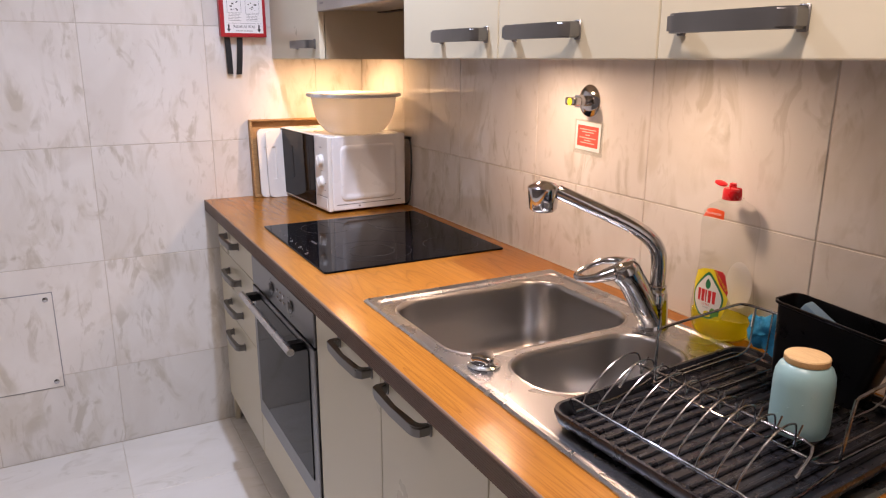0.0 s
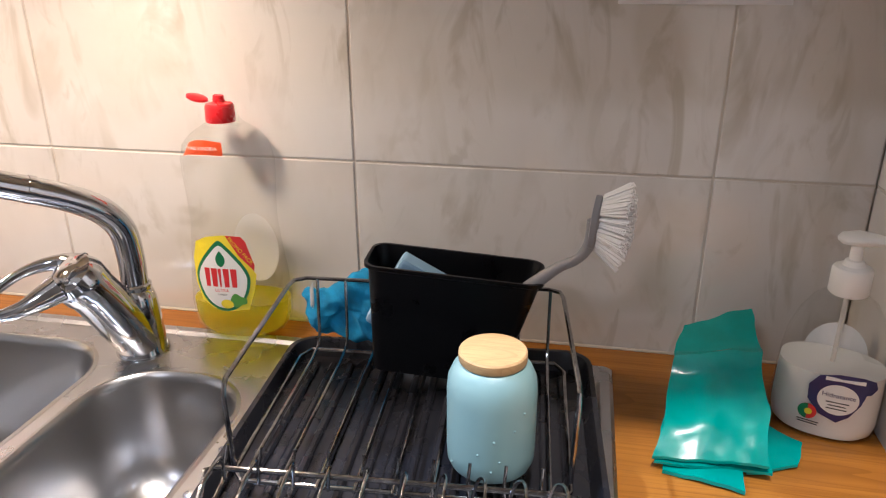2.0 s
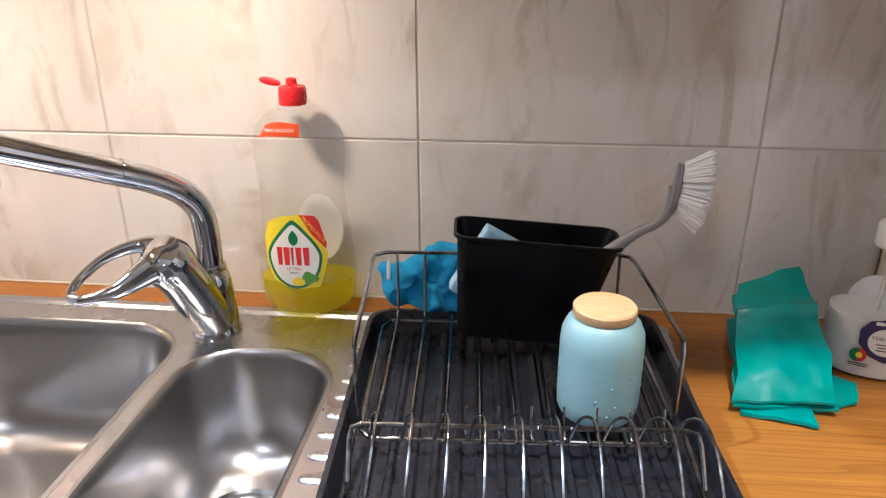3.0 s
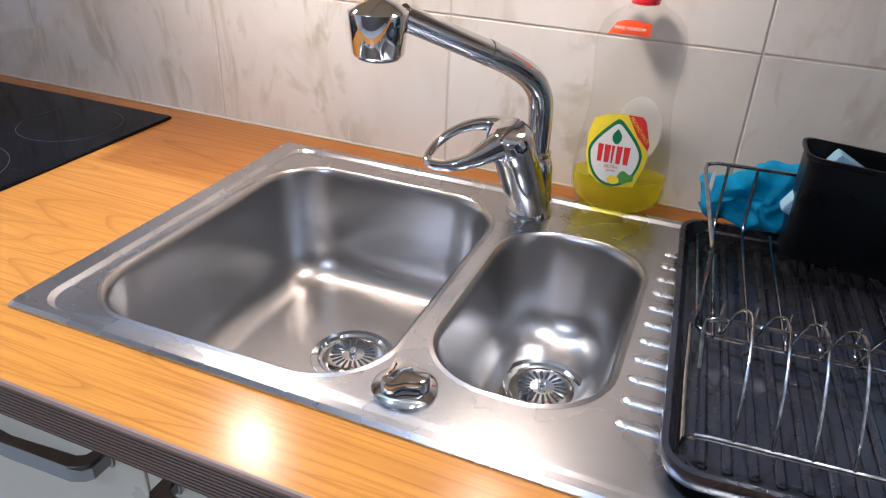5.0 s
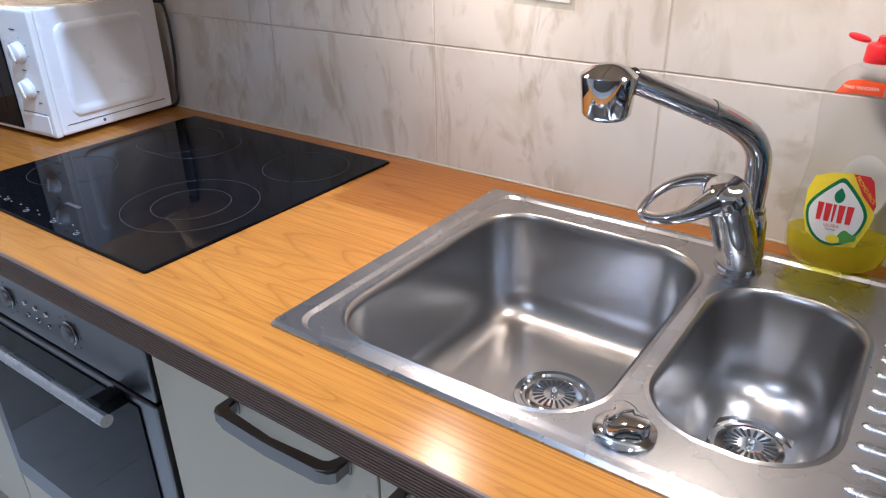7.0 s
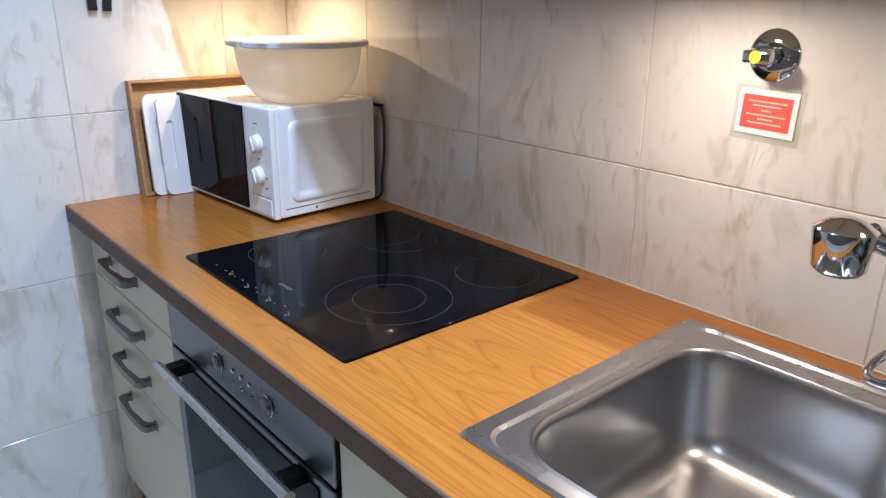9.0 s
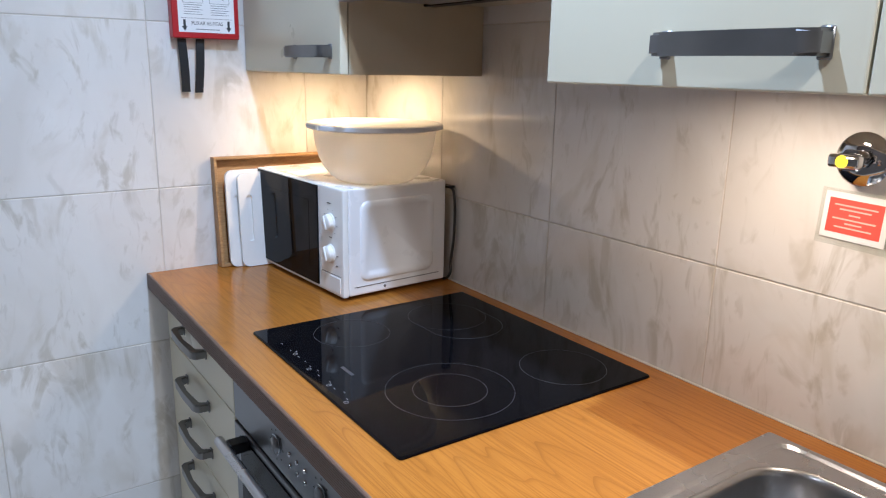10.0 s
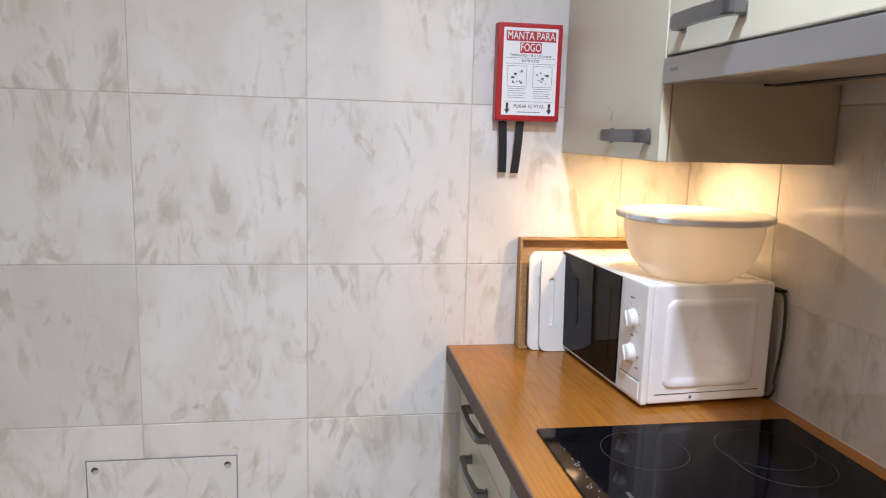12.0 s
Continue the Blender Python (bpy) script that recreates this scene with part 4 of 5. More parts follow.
def valve(x, z, turn):
    v = thing("stop_valve", pose(x, 0, z), "chrome stop valve with a round wall plate and yellow dot", "valve", "stop valves on the tiled wall")
    b = lathe([(0.038, 0.0005), (0.038, 0.002), (0.034, 0.006), (0.018, 0.010)], 40)
    bmesh.ops.transform(b, matrix=pose(x, 0, z, 90), verts=b.verts)
    part("wall_plate", b, CHROME, v, smooth=True)
    b = lathe([(0.0125, 0.008), (0.0125, 0.030)], 24)
    bmesh.ops.transform(b, matrix=pose(x, 0, z, 90), verts=b.verts)
    part("stem", b, CHROME, v, smooth=True)
    b = lathe([(0.0165, 0.026), (0.0165, 0.038)], 6)
    bmesh.ops.transform(b, matrix=pose(x, 0, z, 90), verts=b.verts)
    part("nut", b, CHROME, v, "hexagonal chrome nut")
    b = box(-0.021, 0.021, -0.0095, 0.0095, 0.038, 0.060, 0.006, 3)
    bmesh.ops.transform(b, matrix=pose(x, 0, z, 90) @ pose(0, 0, 0, 0, 0, turn), verts=b.verts)
    h = part("handle", b, CHROME, v, "flat chrome turning handle", smooth=True)
    b = lathe([(0.0085, 0.0598), (0.0085, 0.0608)], 20)
    bmesh.ops.transform(b, matrix=pose(x, 0, z, 90), verts=b.verts)
    part("dot", b, YELLOW_DOT, h, "yellow marker dot")
    b = lathe([(0.004, 0.004), (0.004, 0.0085), (0.002, 0.0095)], 12)
    bmesh.ops.transform(b, matrix=pose(x + 0.024, 0, z - 0.002, 90), verts=b.verts)
    part("screw", b, CHROME, v)


valve(1.437, 1.327, 0)
valve(2.289, 1.348, 30)

notice = thing("notice_label", pose(1.438, -0.001, 1.243, 0, 2, 0), "small red and white notice in a clear pocket on the tiles", "label")
part("pocket", box(-0.051, 0.055, -0.0006, -0.0003, -0.044, 0.038), POCKET, notice, "clear plastic pocket", local=True)
part("sheet", box(-0.045, 0.046, -0.0010, -0.0007, -0.034, 0.034), PAPER, notice, local=True)
part("red_field", box(-0.038, 0.038, -0.0013, -0.0010, -0.025, 0.025), RED_PRINT, notice, local=True)
for k, (w, z) in enumerate(((0.03, 0.016), (0.022, 0.010), (0.008, 0.003), (0.03, -0.004), (0.012, -0.010), (0.026, -0.016))):
    part("printed_bar", box(-w, w, -0.0016, -0.0013, z - 0.0011, z + 0.0011), PINK_PRINT, notice, local=True)

sign = thing("wall_sign", pose(2.418, -0.001, 1.37), "white sign with dark red printed panels on the tiles", "sign")
part("sheet", box(2.348, 2.518, -0.003, -0.0004, 1.303, 1.418, 0.0006, 1), PAPER, sign)
for x0, x1, z0, z1 in ((2.361, 2.426, 1.317, 1.343), (2.361, 2.426, 1.346, 1.404), (2.440, 2.505, 1.317, 1.343), (2.440, 2.505, 1.346, 1.404)):
    part("red_panel", box(x0, x1, -0.0036, -0.003, z0, z1), DARK_RED_PRINT, sign)
    part("printed_bar", box(x0 + 0.02, x0 + 0.04, -0.004, -0.0036, (z0 + z1) / 2, (z0 + z1) / 2 + 0.003), PINK_PRINT, sign)


# ---- washing-up bottle ----
BX, BY = 1.912, -0.046
PROFILE = [(0.043, 0.0006), (0.052, 0.004), (0.059, 0.012), (0.062, 0.024), (0.0630, 0.045), (0.060, 0.080), (0.0545, 0.120), (0.0515, 0.150), (0.0530, 0.180), (0.0548, 0.205), (0.0548, 0.224), (0.050, 0.241), (0.038, 0.254), (0.025, 0.262), (0.0185, 0.267), (0.0175, 0.272)]


def oval(profile, at, deep, seg=48, turn=0.0, cap1=True):
    """A bottle: oval below, round at the neck; deep: half its depth at most."""
    loops = []
    for r, z in profile:
        ry = min(r, deep * (1 if r > 0.03 else r / 0.03) if r > 0.03 else r)
        pts = []
        for k in range(seg):
            a = 2 * math.pi * k / seg
            c, s = math.cos(a), math.sin(a)
            f = 0.8
            x, y = r * math.copysign(abs(c) ** f, c), ry * math.copysign(abs(s) ** f, s)
            ct, st = math.cos(turn), math.sin(turn)
            pts.append((at[0] + x * ct - y * st, at[1] + x * st + y * ct, at[2] + z))
        loops.append(pts)
    return loft(loops, cap1=cap1)


ZB = TOP + 0.0075
TURN = radians(4)
bottle = thing("washing_up_bottle", pose(BX, BY, ZB), "clear bottle with some yellow washing-up liquid and open red cap", "bottle")
part("shell", oval(PROFILE, (BX, BY, ZB), 0.034, turn=TURN, cap1=False), CLEAR, bottle, "clear plastic shell", smooth=True)
part("liquid", oval([(0.041, 0.003), (0.0505, 0.006), (0.0565, 0.013), (0.0597, 0.025), (0.0606, 0.041), (0.0606, 0.045)], (BX, BY, ZB), 0.0315, turn=TURN), YELLOW_SOAP, bottle, "yellow soap in the bottom", smooth=True)
cap = part("cap", lathe([(0.0165, 0.266), (0.0172, 0.268), (0.0165, 0.284), (0.015, 0.287), (0.010, 0.288), (0.007, 0.289), (0.006, 0.296), (0.003, 0.297)], 32, (BX - 0.003, BY, ZB)), CAP_RED, bottle, "red plastic cap", smooth=True)
b = lathe([(0.0085, 0), (0.0095, 0.001), (0.0095, 0.0035), (0.0075, 0.005), (0.003, 0.006)], 28)
bmesh.ops.transform(b, matrix=Matrix.Translation((BX - 0.029, BY - 0.002, ZB + 0.2905)) @ pose(0, 0, 0, 4, 14, 0) @ Matrix.Diagonal((1.35, 1, 1, 1)), verts=b.verts)
part("flip_lid", b, CAP_RED, cap, "open red flip lid", smooth=True)


def on_bottle(me, lift):
    """Lays a flat figure in x and z onto the front of the bottle."""
    for v in me.vertices:
        x, z = v.co.x, v.co.z
        r = np.interp(z, [p[1] for p in PROFILE], [p[0] for p in PROFILE])
        y = -0.034 * max(0.0, 1 - min(1, abs(x) / r) ** 2.5) ** 0.4 - lift - v.co.y
        ct, st = math.cos(TURN), math.sin(TURN)
        v.co = (BX + x * ct - y * st, BY + x * st + y * ct, ZB + z)
    return me


def figure(outline, lift, name, material, parent, depth=0.0):
    """A flat printed figure, cut into small faces so that it can follow the bottle."""
    b = bmesh.new()
    cx, cz = sum(p[0] for p in outline) / len(outline), sum(p[1] for p in outline) / len(outline)
    rings = [[b.verts.new((cx + (x - cx) * f, 0, cz + (z - cz) * f)) for x, z in outline] for f in (1, 0.8, 0.6, 0.4, 0.2)]
    c = b.verts.new((cx, 0, cz))
    n = len(outline)
    for r, s in zip(rings, rings[1:]):
        for i in range(n):
            b.faces.new((r[i], r[(i + 1) % n], s[(i + 1) % n], s[i]))
    for i in range(n):
        b.faces.new((rings[-1][i], rings[-1][(i + 1) % n], c))
    me = bpy.data.meshes.new(name)
    b.to_mesh(me)
    b.free()
    return part(name, on_bottle(me, lift), material, parent)


def drop(cx, cz, w, h, n=40):
    """A leaf or drop shape with its point up."""
    out = []
    for k in range(n):
        a = 2 * math.pi * k / n
        s = math.sin(a)
        out.append((cx + w * math.cos(a) * (1 - 0.62 * max(0, s) ** 1.4), cz + h * s))
    return out


b = lathe([(0.0178, 0.258), (0.0195, 0.259), (0.0195, 0.2615), (0.0178, 0.2625)], 28, (BX - 0.003, BY, ZB), cap0=False, cap1=False)
part("neck_ring", b, CLEAR, bottle, smooth=True)
b = bmesh.new()
ringv = [b.verts.new((0.012 + 0.030 * math.cos(a), 0, 0.100 + 0.046 * math.sin(a))) for a in np.linspace(0, 6.1, 26)]
b.faces.new(ringv)
me = bpy.data.meshes.new("back_label")
b.to_mesh(me)
b.free()
me.transform(Matrix.Translation((BX, BY + 0.026, ZB)))
part("back_label", me, PAPER, bottle, "pale back label seen through the bottle")
LX, LZ = -0.007, 0.090
LS = 1.02
figure([(LX + LS * x, LZ + LS * z) for x, z in ((-0.030, -0.038), (-0.037, -0.015), (-0.038, 0.015), (-0.032, 0.036), (-0.016, 0.044), (0.004, 0.047), (0.012, 0.047), (0.040, -0.002), (0.037, -0.02), (0.028, -0.047), (0.005, -0.050), (-0.016, -0.047))], 0.0012, "label", LABEL_YELLOW, bottle)
figure([(LX + LS * x, LZ + LS * z) for x, z in ((0.008, 0.047), (0.026, 0.046), (0.031, 0.040), (0.039, 0.010), (0.038, 0.003), (0.022, 0.022))], 0.0015, "label_corner", LABEL_RED, bottle)
figure(drop(LX - 0.001, LZ - 0.005, 0.0345, 0.046), 0.0017, "label_rim", LABEL_GREEN, bottle)
figure(drop(LX - 0.001, LZ - 0.006, 0.031, 0.041), 0.0020, "label_field", LABEL_WHITE, bottle)
figure(drop(LX - 0.001, LZ + 0.018, 0.006, 0.010, 20), 0.0023, "label_leaf", LABEL_GREEN, bottle)
for k, (dx, w) in enumerate(((-0.0195, 0.0036), (-0.0105, 0.0040), (-0.0035, 0.0020), (0.0045, 0.0038), (0.0140, 0.0040))):
    figure([(LX + dx - w + 0.001, LZ - 0.0185), (LX + dx + w - 0.001, LZ - 0.0185), (LX + dx + w, LZ + 0.0055), (LX + dx - w, LZ + 0.0055)], 0.0023, "name_bar", LABEL_RED, bottle)
figure([(LX + 0.017 + 0.0105 * math.cos(a), LZ - 0.036 + 0.008 * math.sin(a) * (1 + 0.3 * math.cos(3 * a))) for a in np.linspace(0, 6.1, 22)], 0.0023, "label_leaf", LEAF_GREEN, bottle)
figure([(LX + 0.002 + 0.008 * math.cos(a), LZ - 0.041 + 0.006 * math.sin(a)) for a in np.linspace(0, 6.1, 18)], 0.0024, "label_lemon", LABEL_YELLOW, bottle)
figure([(-0.041, 0.231), (-0.030, 0.2335), (-0.012, 0.2345), (0.010, 0.2335), (0.010, 0.249), (-0.010, 0.2515), (-0.022, 0.2505), (-0.031, 0.247)], 0.0012, "neck_label", LABEL_ORANGE, bottle)
for body, size, dx, dz, tilt, material in (("ULTRA", 0.0058, -0.003, -0.0235, 0, LABEL_RED), ("Lemon", 0.0042, -0.003, -0.0285, 0, INK), ("PROMO PACK", 0.0066, 0.0250, 0.029, -52, LABEL_YELLOW), ("MAIS VENDIDA", 0.0055, -0.007, 0.1515, 1, LABEL_WHITE)):
    me = text_mesh(body, size, depth=0.0)
    me.transform(FACE @ pose(0, 0, 0, 0, 0, tilt))
    me.transform(Matrix.Translation((LX + dx, 0, LZ + dz)))
    part("writing", on_bottle(me, 0.0023), material, bottle)

# ---- dish rack on the drainer ----
TZ = TOP + 0.0085
RX0, RX1, RY0, RY1 = 2.006, 2.350, -0.548, -0.100
drip = thing("drip_tray", pose(2.18, -0.32, TZ), "black ribbed plastic drip tray on the sink drainer", "tray")
loops = [rounded(RX0 + 0.012, RX1 - 0.012, RY0 + 0.012, RY1 - 0.012, 0.022, TZ), rounded(RX0 + 0.004, RX1 - 0.004, RY0 + 0.004, RY1 - 0.004, 0.028, TZ + 0.008), rounded(RX0, RX1, RY0, RY1, 0.03, TZ + 0.022), rounded(RX0 + 0.001, RX1 - 0.001, RY0 + 0.001, RY1 - 0.001, 0.03, TZ + 0.026),
         rounded(RX0 + 0.006, RX1 - 0.006, RY0 + 0.006, RY1 - 0.006, 0.027, TZ + 0.026), rounded(RX0 + 0.008, RX1 - 0.008, RY0 + 0.008, RY1 - 0.008, 0.026, TZ + 0.022), rounded(RX0 + 0.014, RX1 - 0.014, RY0 + 0.014, RY1 - 0.014, 0.022, TZ + 0.006)]
part("tray", loft(loops), TRAY_BLACK, drip, smooth=True)
for k in range(15):
    x = RX0 + 0.034 + k * (RX1 - RX0 - 0.068) / 14
    part("rib", box(x - 0.004, x + 0.004, RY0 + 0.03, RY1 - 0.03, TZ + 0.005, TZ + 0.0105, 0.002, 1), TRAY_BLACK, drip)

rack = thing("dish_rack", pose(2.18, -0.32, TZ + 0.01), "chromed wire dish rack with plate hoops standing in the drip tray", "dish rack")
WR, RZ, LOW = 0.0018, 1.018, 0.934
KX0, KX1 = 2.026, 2.318


def wire_part(name, pts, r=WR, steps=0, parent=rack, label=""):
    return part(name, tube(pts, r, 8, steps), WIRE, parent, label, smooth=True)


wire_part("top_rail", [(KX0 + 0.004, -0.345, LOW), (KX0 + 0.001, -0.343, 1.006), (KX0 + 0.001, -0.339, 1.016), (KX0, -0.332, RZ), (KX0 - 0.008, -0.145, RZ), (KX0 - 0.006, -0.130, RZ), (KX0 + 0.006, -0.122, RZ), (KX1 - 0.02, -0.122, RZ), (KX1 - 0.008, -0.128, RZ), (KX1 - 0.005, -0.142, RZ), (KX1 + 0.002, -0.312, RZ),
                       (KX1 + 0.002, -0.319, 1.016), (KX1 + 0.002, -0.322, 1.006), (KX1 - 0.001, -0.330, LOW)], 0.0023, label="chromed upper rail")
wire_part("base_frame", [(KX0 + 0.004, -0.345, LOW), (KX0, -0.15, LOW), (KX0 + 0.01, -0.132, LOW), (KX1 - 0.01, -0.132, LOW), (KX1, -0.15, LOW), (KX1 - 0.001, -0.34, LOW), (KX1 - 0.01, -0.358, LOW), (KX0 + 0.014, -0.358, LOW), (KX0 + 0.004, -0.345, LOW)], 0.0023)
for k in range(9):
    x = KX0 + 0.018 + k * (KX1 - KX0 - 0.036) / 8
    if 2 <= k <= 6:
        pts = [(x, -0.366, LOW + 0.004), (x, -0.16, LOW + 0.004), (x, -0.130, LOW + 0.006)]
    else:
        pts = [(x, -0.366, LOW + 0.004), (x, -0.16, LOW + 0.004), (x, -0.136, LOW + 0.008), (x, -0.128, LOW + 0.018), (x, -0.123, RZ)]
    wire_part("base_wire", pts)
MZ, MY = 0.977, -0.396
wire_part("plate_rail", [(KX0 + 0.006, MY - 0.03, LOW + 0.008), (KX0 + 0.004, MY - 0.006, MZ - 0.012), (KX0 + 0.006, MY, MZ - 0.003), (KX0 + 0.014, MY, MZ), (KX1 - 0.012, MY, MZ), (KX1 - 0.002, MY, MZ - 0.003), (KX1, MY - 0.006, MZ - 0.012), (KX1 - 0.001, MY - 0.03, LOW + 0.008)], 0.0023)
wire_part("front_rail", [(KX0 - 0.002, -0.505, TZ + 0.012), (KX0 - 0.003, -0.515, LOW + 0.004), (KX0 + 0.004, -0.520, LOW + 0.014), (KX0 + 0.014, -0.521, LOW + 0.016), (KX1 - 0.010, -0.521, LOW + 0.016), (KX1, -0.520, LOW + 0.014), (KX1 + 0.006, -0.515, LOW + 0.004), (KX1 + 0.006, -0.505, TZ + 0.012)], 0.0023)
for x in (KX0 - 0.002, KX1 + 0.006):
    wire_part("side_rail", [(x, -0.505, TZ + 0.012), (x, -0.42, TZ + 0.012), (x, -0.36, LOW - 0.004), (x, -0.345, LOW)], 0.0023)
for k in range(10):
    x = KX0 + 0.030 + k * 0.0275
    wire_part("plate_hoop", [(x, -0.521, LOW + 0.018), (x, -0.512, LOW + 0.034), (x + 0.002, -0.480, LOW + 0.062), (x + 0.003, -0.450, LOW + 0.076), (x + 0.002, -0.425, LOW + 0.074), (x - 0.004, -0.408, LOW + 0.060), (x - 0.010, -0.396, LOW + 0.030), (x - 0.013, -0.388, LOW + 0.036), (x - 0.012, -0.380, MZ + 0.010)], 0.0013, 4)

# the tray and the rack stand slightly askew on the drainer
ASKEW = Matrix.Translation((2.02, -0.13, 0)) @ Matrix.Rotation(radians(4), 4, "Z") @ Matrix.Translation((-2.02, 0.13, 0))
for ob in (drip, rack):
    ob.matrix_basis = ASKEW @ ob.matrix_basis

holder = thing("cutlery_holder", pose(2.193, -0.143, 0.936, 0, 4.5, 4), "black plastic cutlery holder hanging in the dish rack", "cutlery holder")
HW, HD, HH = 0.089, 0.031, 0.122
loops = [rounded(-HW + 0.012, HW - 0.030, -HD + 0.006, HD - 0.004, 0.012, 0), rounded(-HW + 0.002, HW - 0.002, -HD + 0.001, HD, 0.014, HH - 0.006), rounded(-HW - 0.002, HW + 0.002, -HD - 0.003, HD + 0.003, 0.016, HH - 0.004), rounded(-HW - 0.002, HW + 0.002, -HD - 0.003, HD + 0.003, 0.016, HH),
         rounded(-HW + 0.001, HW - 0.001, -HD, HD, 0.014, HH), rounded(-HW + 0.004, HW - 0.004, -HD + 0.003, HD - 0.002, 0.012, HH - 0.01), rounded(-HW + 0.015, HW - 0.033, -HD + 0.008, HD - 0.006, 0.010, 0.003)]
part("cup", loft(loops), BLACK, holder, local=True, smooth=True)
for hx in (-0.06, 0.06):
    part("hook", tube([(hx, HD, HH - 0.05), (hx, HD + 0.004, HH - 0.034), (hx, HD + 0.010, HH - 0.032)], 0.003, 8), BLACK, holder, local=True)
sponge = thing("sponge", pose(2.161, -0.138, 1.020, 0, 30, 6), "pale blue cleaning sponge inside the cutlery holder", "sponge")
part("pad", box(-0.033, 0.028, -0.012, 0.012, -0.055, 0.030, 0.004, 2), SPONGE, sponge, local=True)

brush = thing("dish_brush", pose(2.23, -0.155, 0.98), "grey dish brush with white bristles standing in the holder", "brush")
part("handle", tube([(2.210, -0.142, 0.955), (2.250, -0.150, 1.014), (2.280, -0.156, 1.044), (2.306, -0.160, 1.068), (2.324, -0.164, 1.080), (2.334, -0.166, 1.097), (2.337, -0.168, 1.120)], [0.005, 0.0065, 0.007, 0.0055, 0.0048, 0.006, 0.007], 12, 5), GREY_PLASTIC, brush, "grey plastic handle", smooth=True)
AX = Vector((0.97, -0.14, -0.08)).normalized()
UP = Vector((0.12, -0.02, 0.97))
UP = (UP - AX * UP.dot(AX)).normalized()
SD = AX.cross(UP)
HC = Vector((2.338, -0.168, 1.119))
FR = Matrix((AX, SD, UP)).transposed().to_4x4()
FR.translation = HC
b = lathe([(0.010, -0.004), (0.0165, -0.003), (0.0165, 0.002), (0.012, 0.005)], 28)
bmesh.ops.transform(b, matrix=FR @ pose(0, 0, 0, 0, 90) @ Matrix.Diagonal((1.6, 0.8, 1, 1)), verts=b.verts)
part("head", b, GREY_PLASTIC, brush, "grey oval brush head", smooth=True)
rng = random.Random(7)
b = bmesh.new()
for k in range(150):
    a, rr = rng.uniform(0, 6.283), math.sqrt(rng.random())
    u, v = 0.026 * rr * math.sin(a), 0.0105 * rr * math.cos(a)
    for q in range(5):
        u1, v1 = u + rng.uniform(-0.0015, 0.0015), v + rng.uniform(-0.0015, 0.0015)
        p0 = FR @ Vector((0.004, v1, u1))
        p1 = FR @ Vector((0.0345 - 0.008 * rr * rr + rng.uniform(-0.002, 0.002), v1 * 1.7 + rng.uniform(-0.002, 0.002), u1 * 1.55 + rng.uniform(-0.0025, 0.0025)))
        join(b, rod(p0, p1, 0.0016, 0.0015, 4))
part("bristles", b, BRISTLE, brush, "white bristle tufts", kind="stuff")

cup = thing("storage_jar", pose(2.261, -0.297, TZ + 0.0275), "pale teal jar with a wooden lid in the dish rack", "jar")
CP = (2.261, -0.297, LOW + 0.0063)
part("body", lathe([(0.030, 0), (0.0345, 0.002), (0.0372, 0.008), (0.0378, 0.02), (0.0378, 0.072), (0.0368, 0.084), (0.033, 0.093), (0.0285, 0.098), (0.027, 0.099)], 48, CP), AQUA, cup, "pale teal glazed body", smooth=True)
part("lid", lathe([(0.0275, 0.0995), (0.0283, 0.101), (0.0283, 0.1075), (0.027, 0.109)], 40, CP), PALE_WOOD, cup, "round pale wooden lid", smooth=True)
rng = random.Random(2)
for k in range(7):
    a, z = rng.uniform(-2.6, -0.6), rng.uniform(0.006, 0.07)
    b = bmesh.new()
    bmesh.ops.create_uvsphere(b, u_segments=8, v_segments=6, radius=0.0011, matrix=Matrix.Translation((CP[0] + 0.0376 * math.cos(a), CP[1] + 0.0376 * math.sin(a), CP[2] + z)))
    part("droplet", b, AQUA, cup, smooth=True)


def cloth_noise(p, s, amount):
    return noise.noise_vector(Vector(p) * s) * amount


# blue cloth hung over the back of the rack
cloth = thing("dish_cloth", pose(2.065, -0.105, 0.93), "crumpled bright blue microfibre cloth hung behind the rack wires", "cloth")
loops = []
for k in range(41):
    t = k / 40
    x = 2.024 + 0.104 * t
    h = 0.020 + 0.028 * t ** 0.7
    zc = 0.968 + 0.012 * t
    loop = []
    for i in range(72):
        a = 2 * math.pi * i / 72
        p = Vector((x + 0.004 * math.cos(2 * a), -0.100 + 0.0155 * math.cos(a) * (0.6 + 0.4 * t), zc + h * math.sin(a)))
        q = p + cloth_noise(p, 34, 0.012) + cloth_noise(p, 85, 0.004) + cloth_noise(p, 320, 0.0007)
        q.y = max(-0.1185, q.y)
        loop.append(q)
    loops.append(loop)
part("fabric", loft(loops), BLUE_CLOTH, cloth, smooth=True)
loops = []
for k in range(7):
    t = k / 6
    p = Vector((2.030 - 0.008 * t + 0.006 * math.sin(2 * t), -0.108, 0.985 + 0.010 * math.sin(3 * t)))
    loops.append([p + Vector((0, 0, -0.011)), p + Vector((0, 0.001, 0.011)), p + Vector((0.001, 0.002, 0.011)), p + Vector((0.001, 0.001, -0.011))])
part("care_label", loft(loops), WHITE_PLASTIC, cloth, "small white care label")

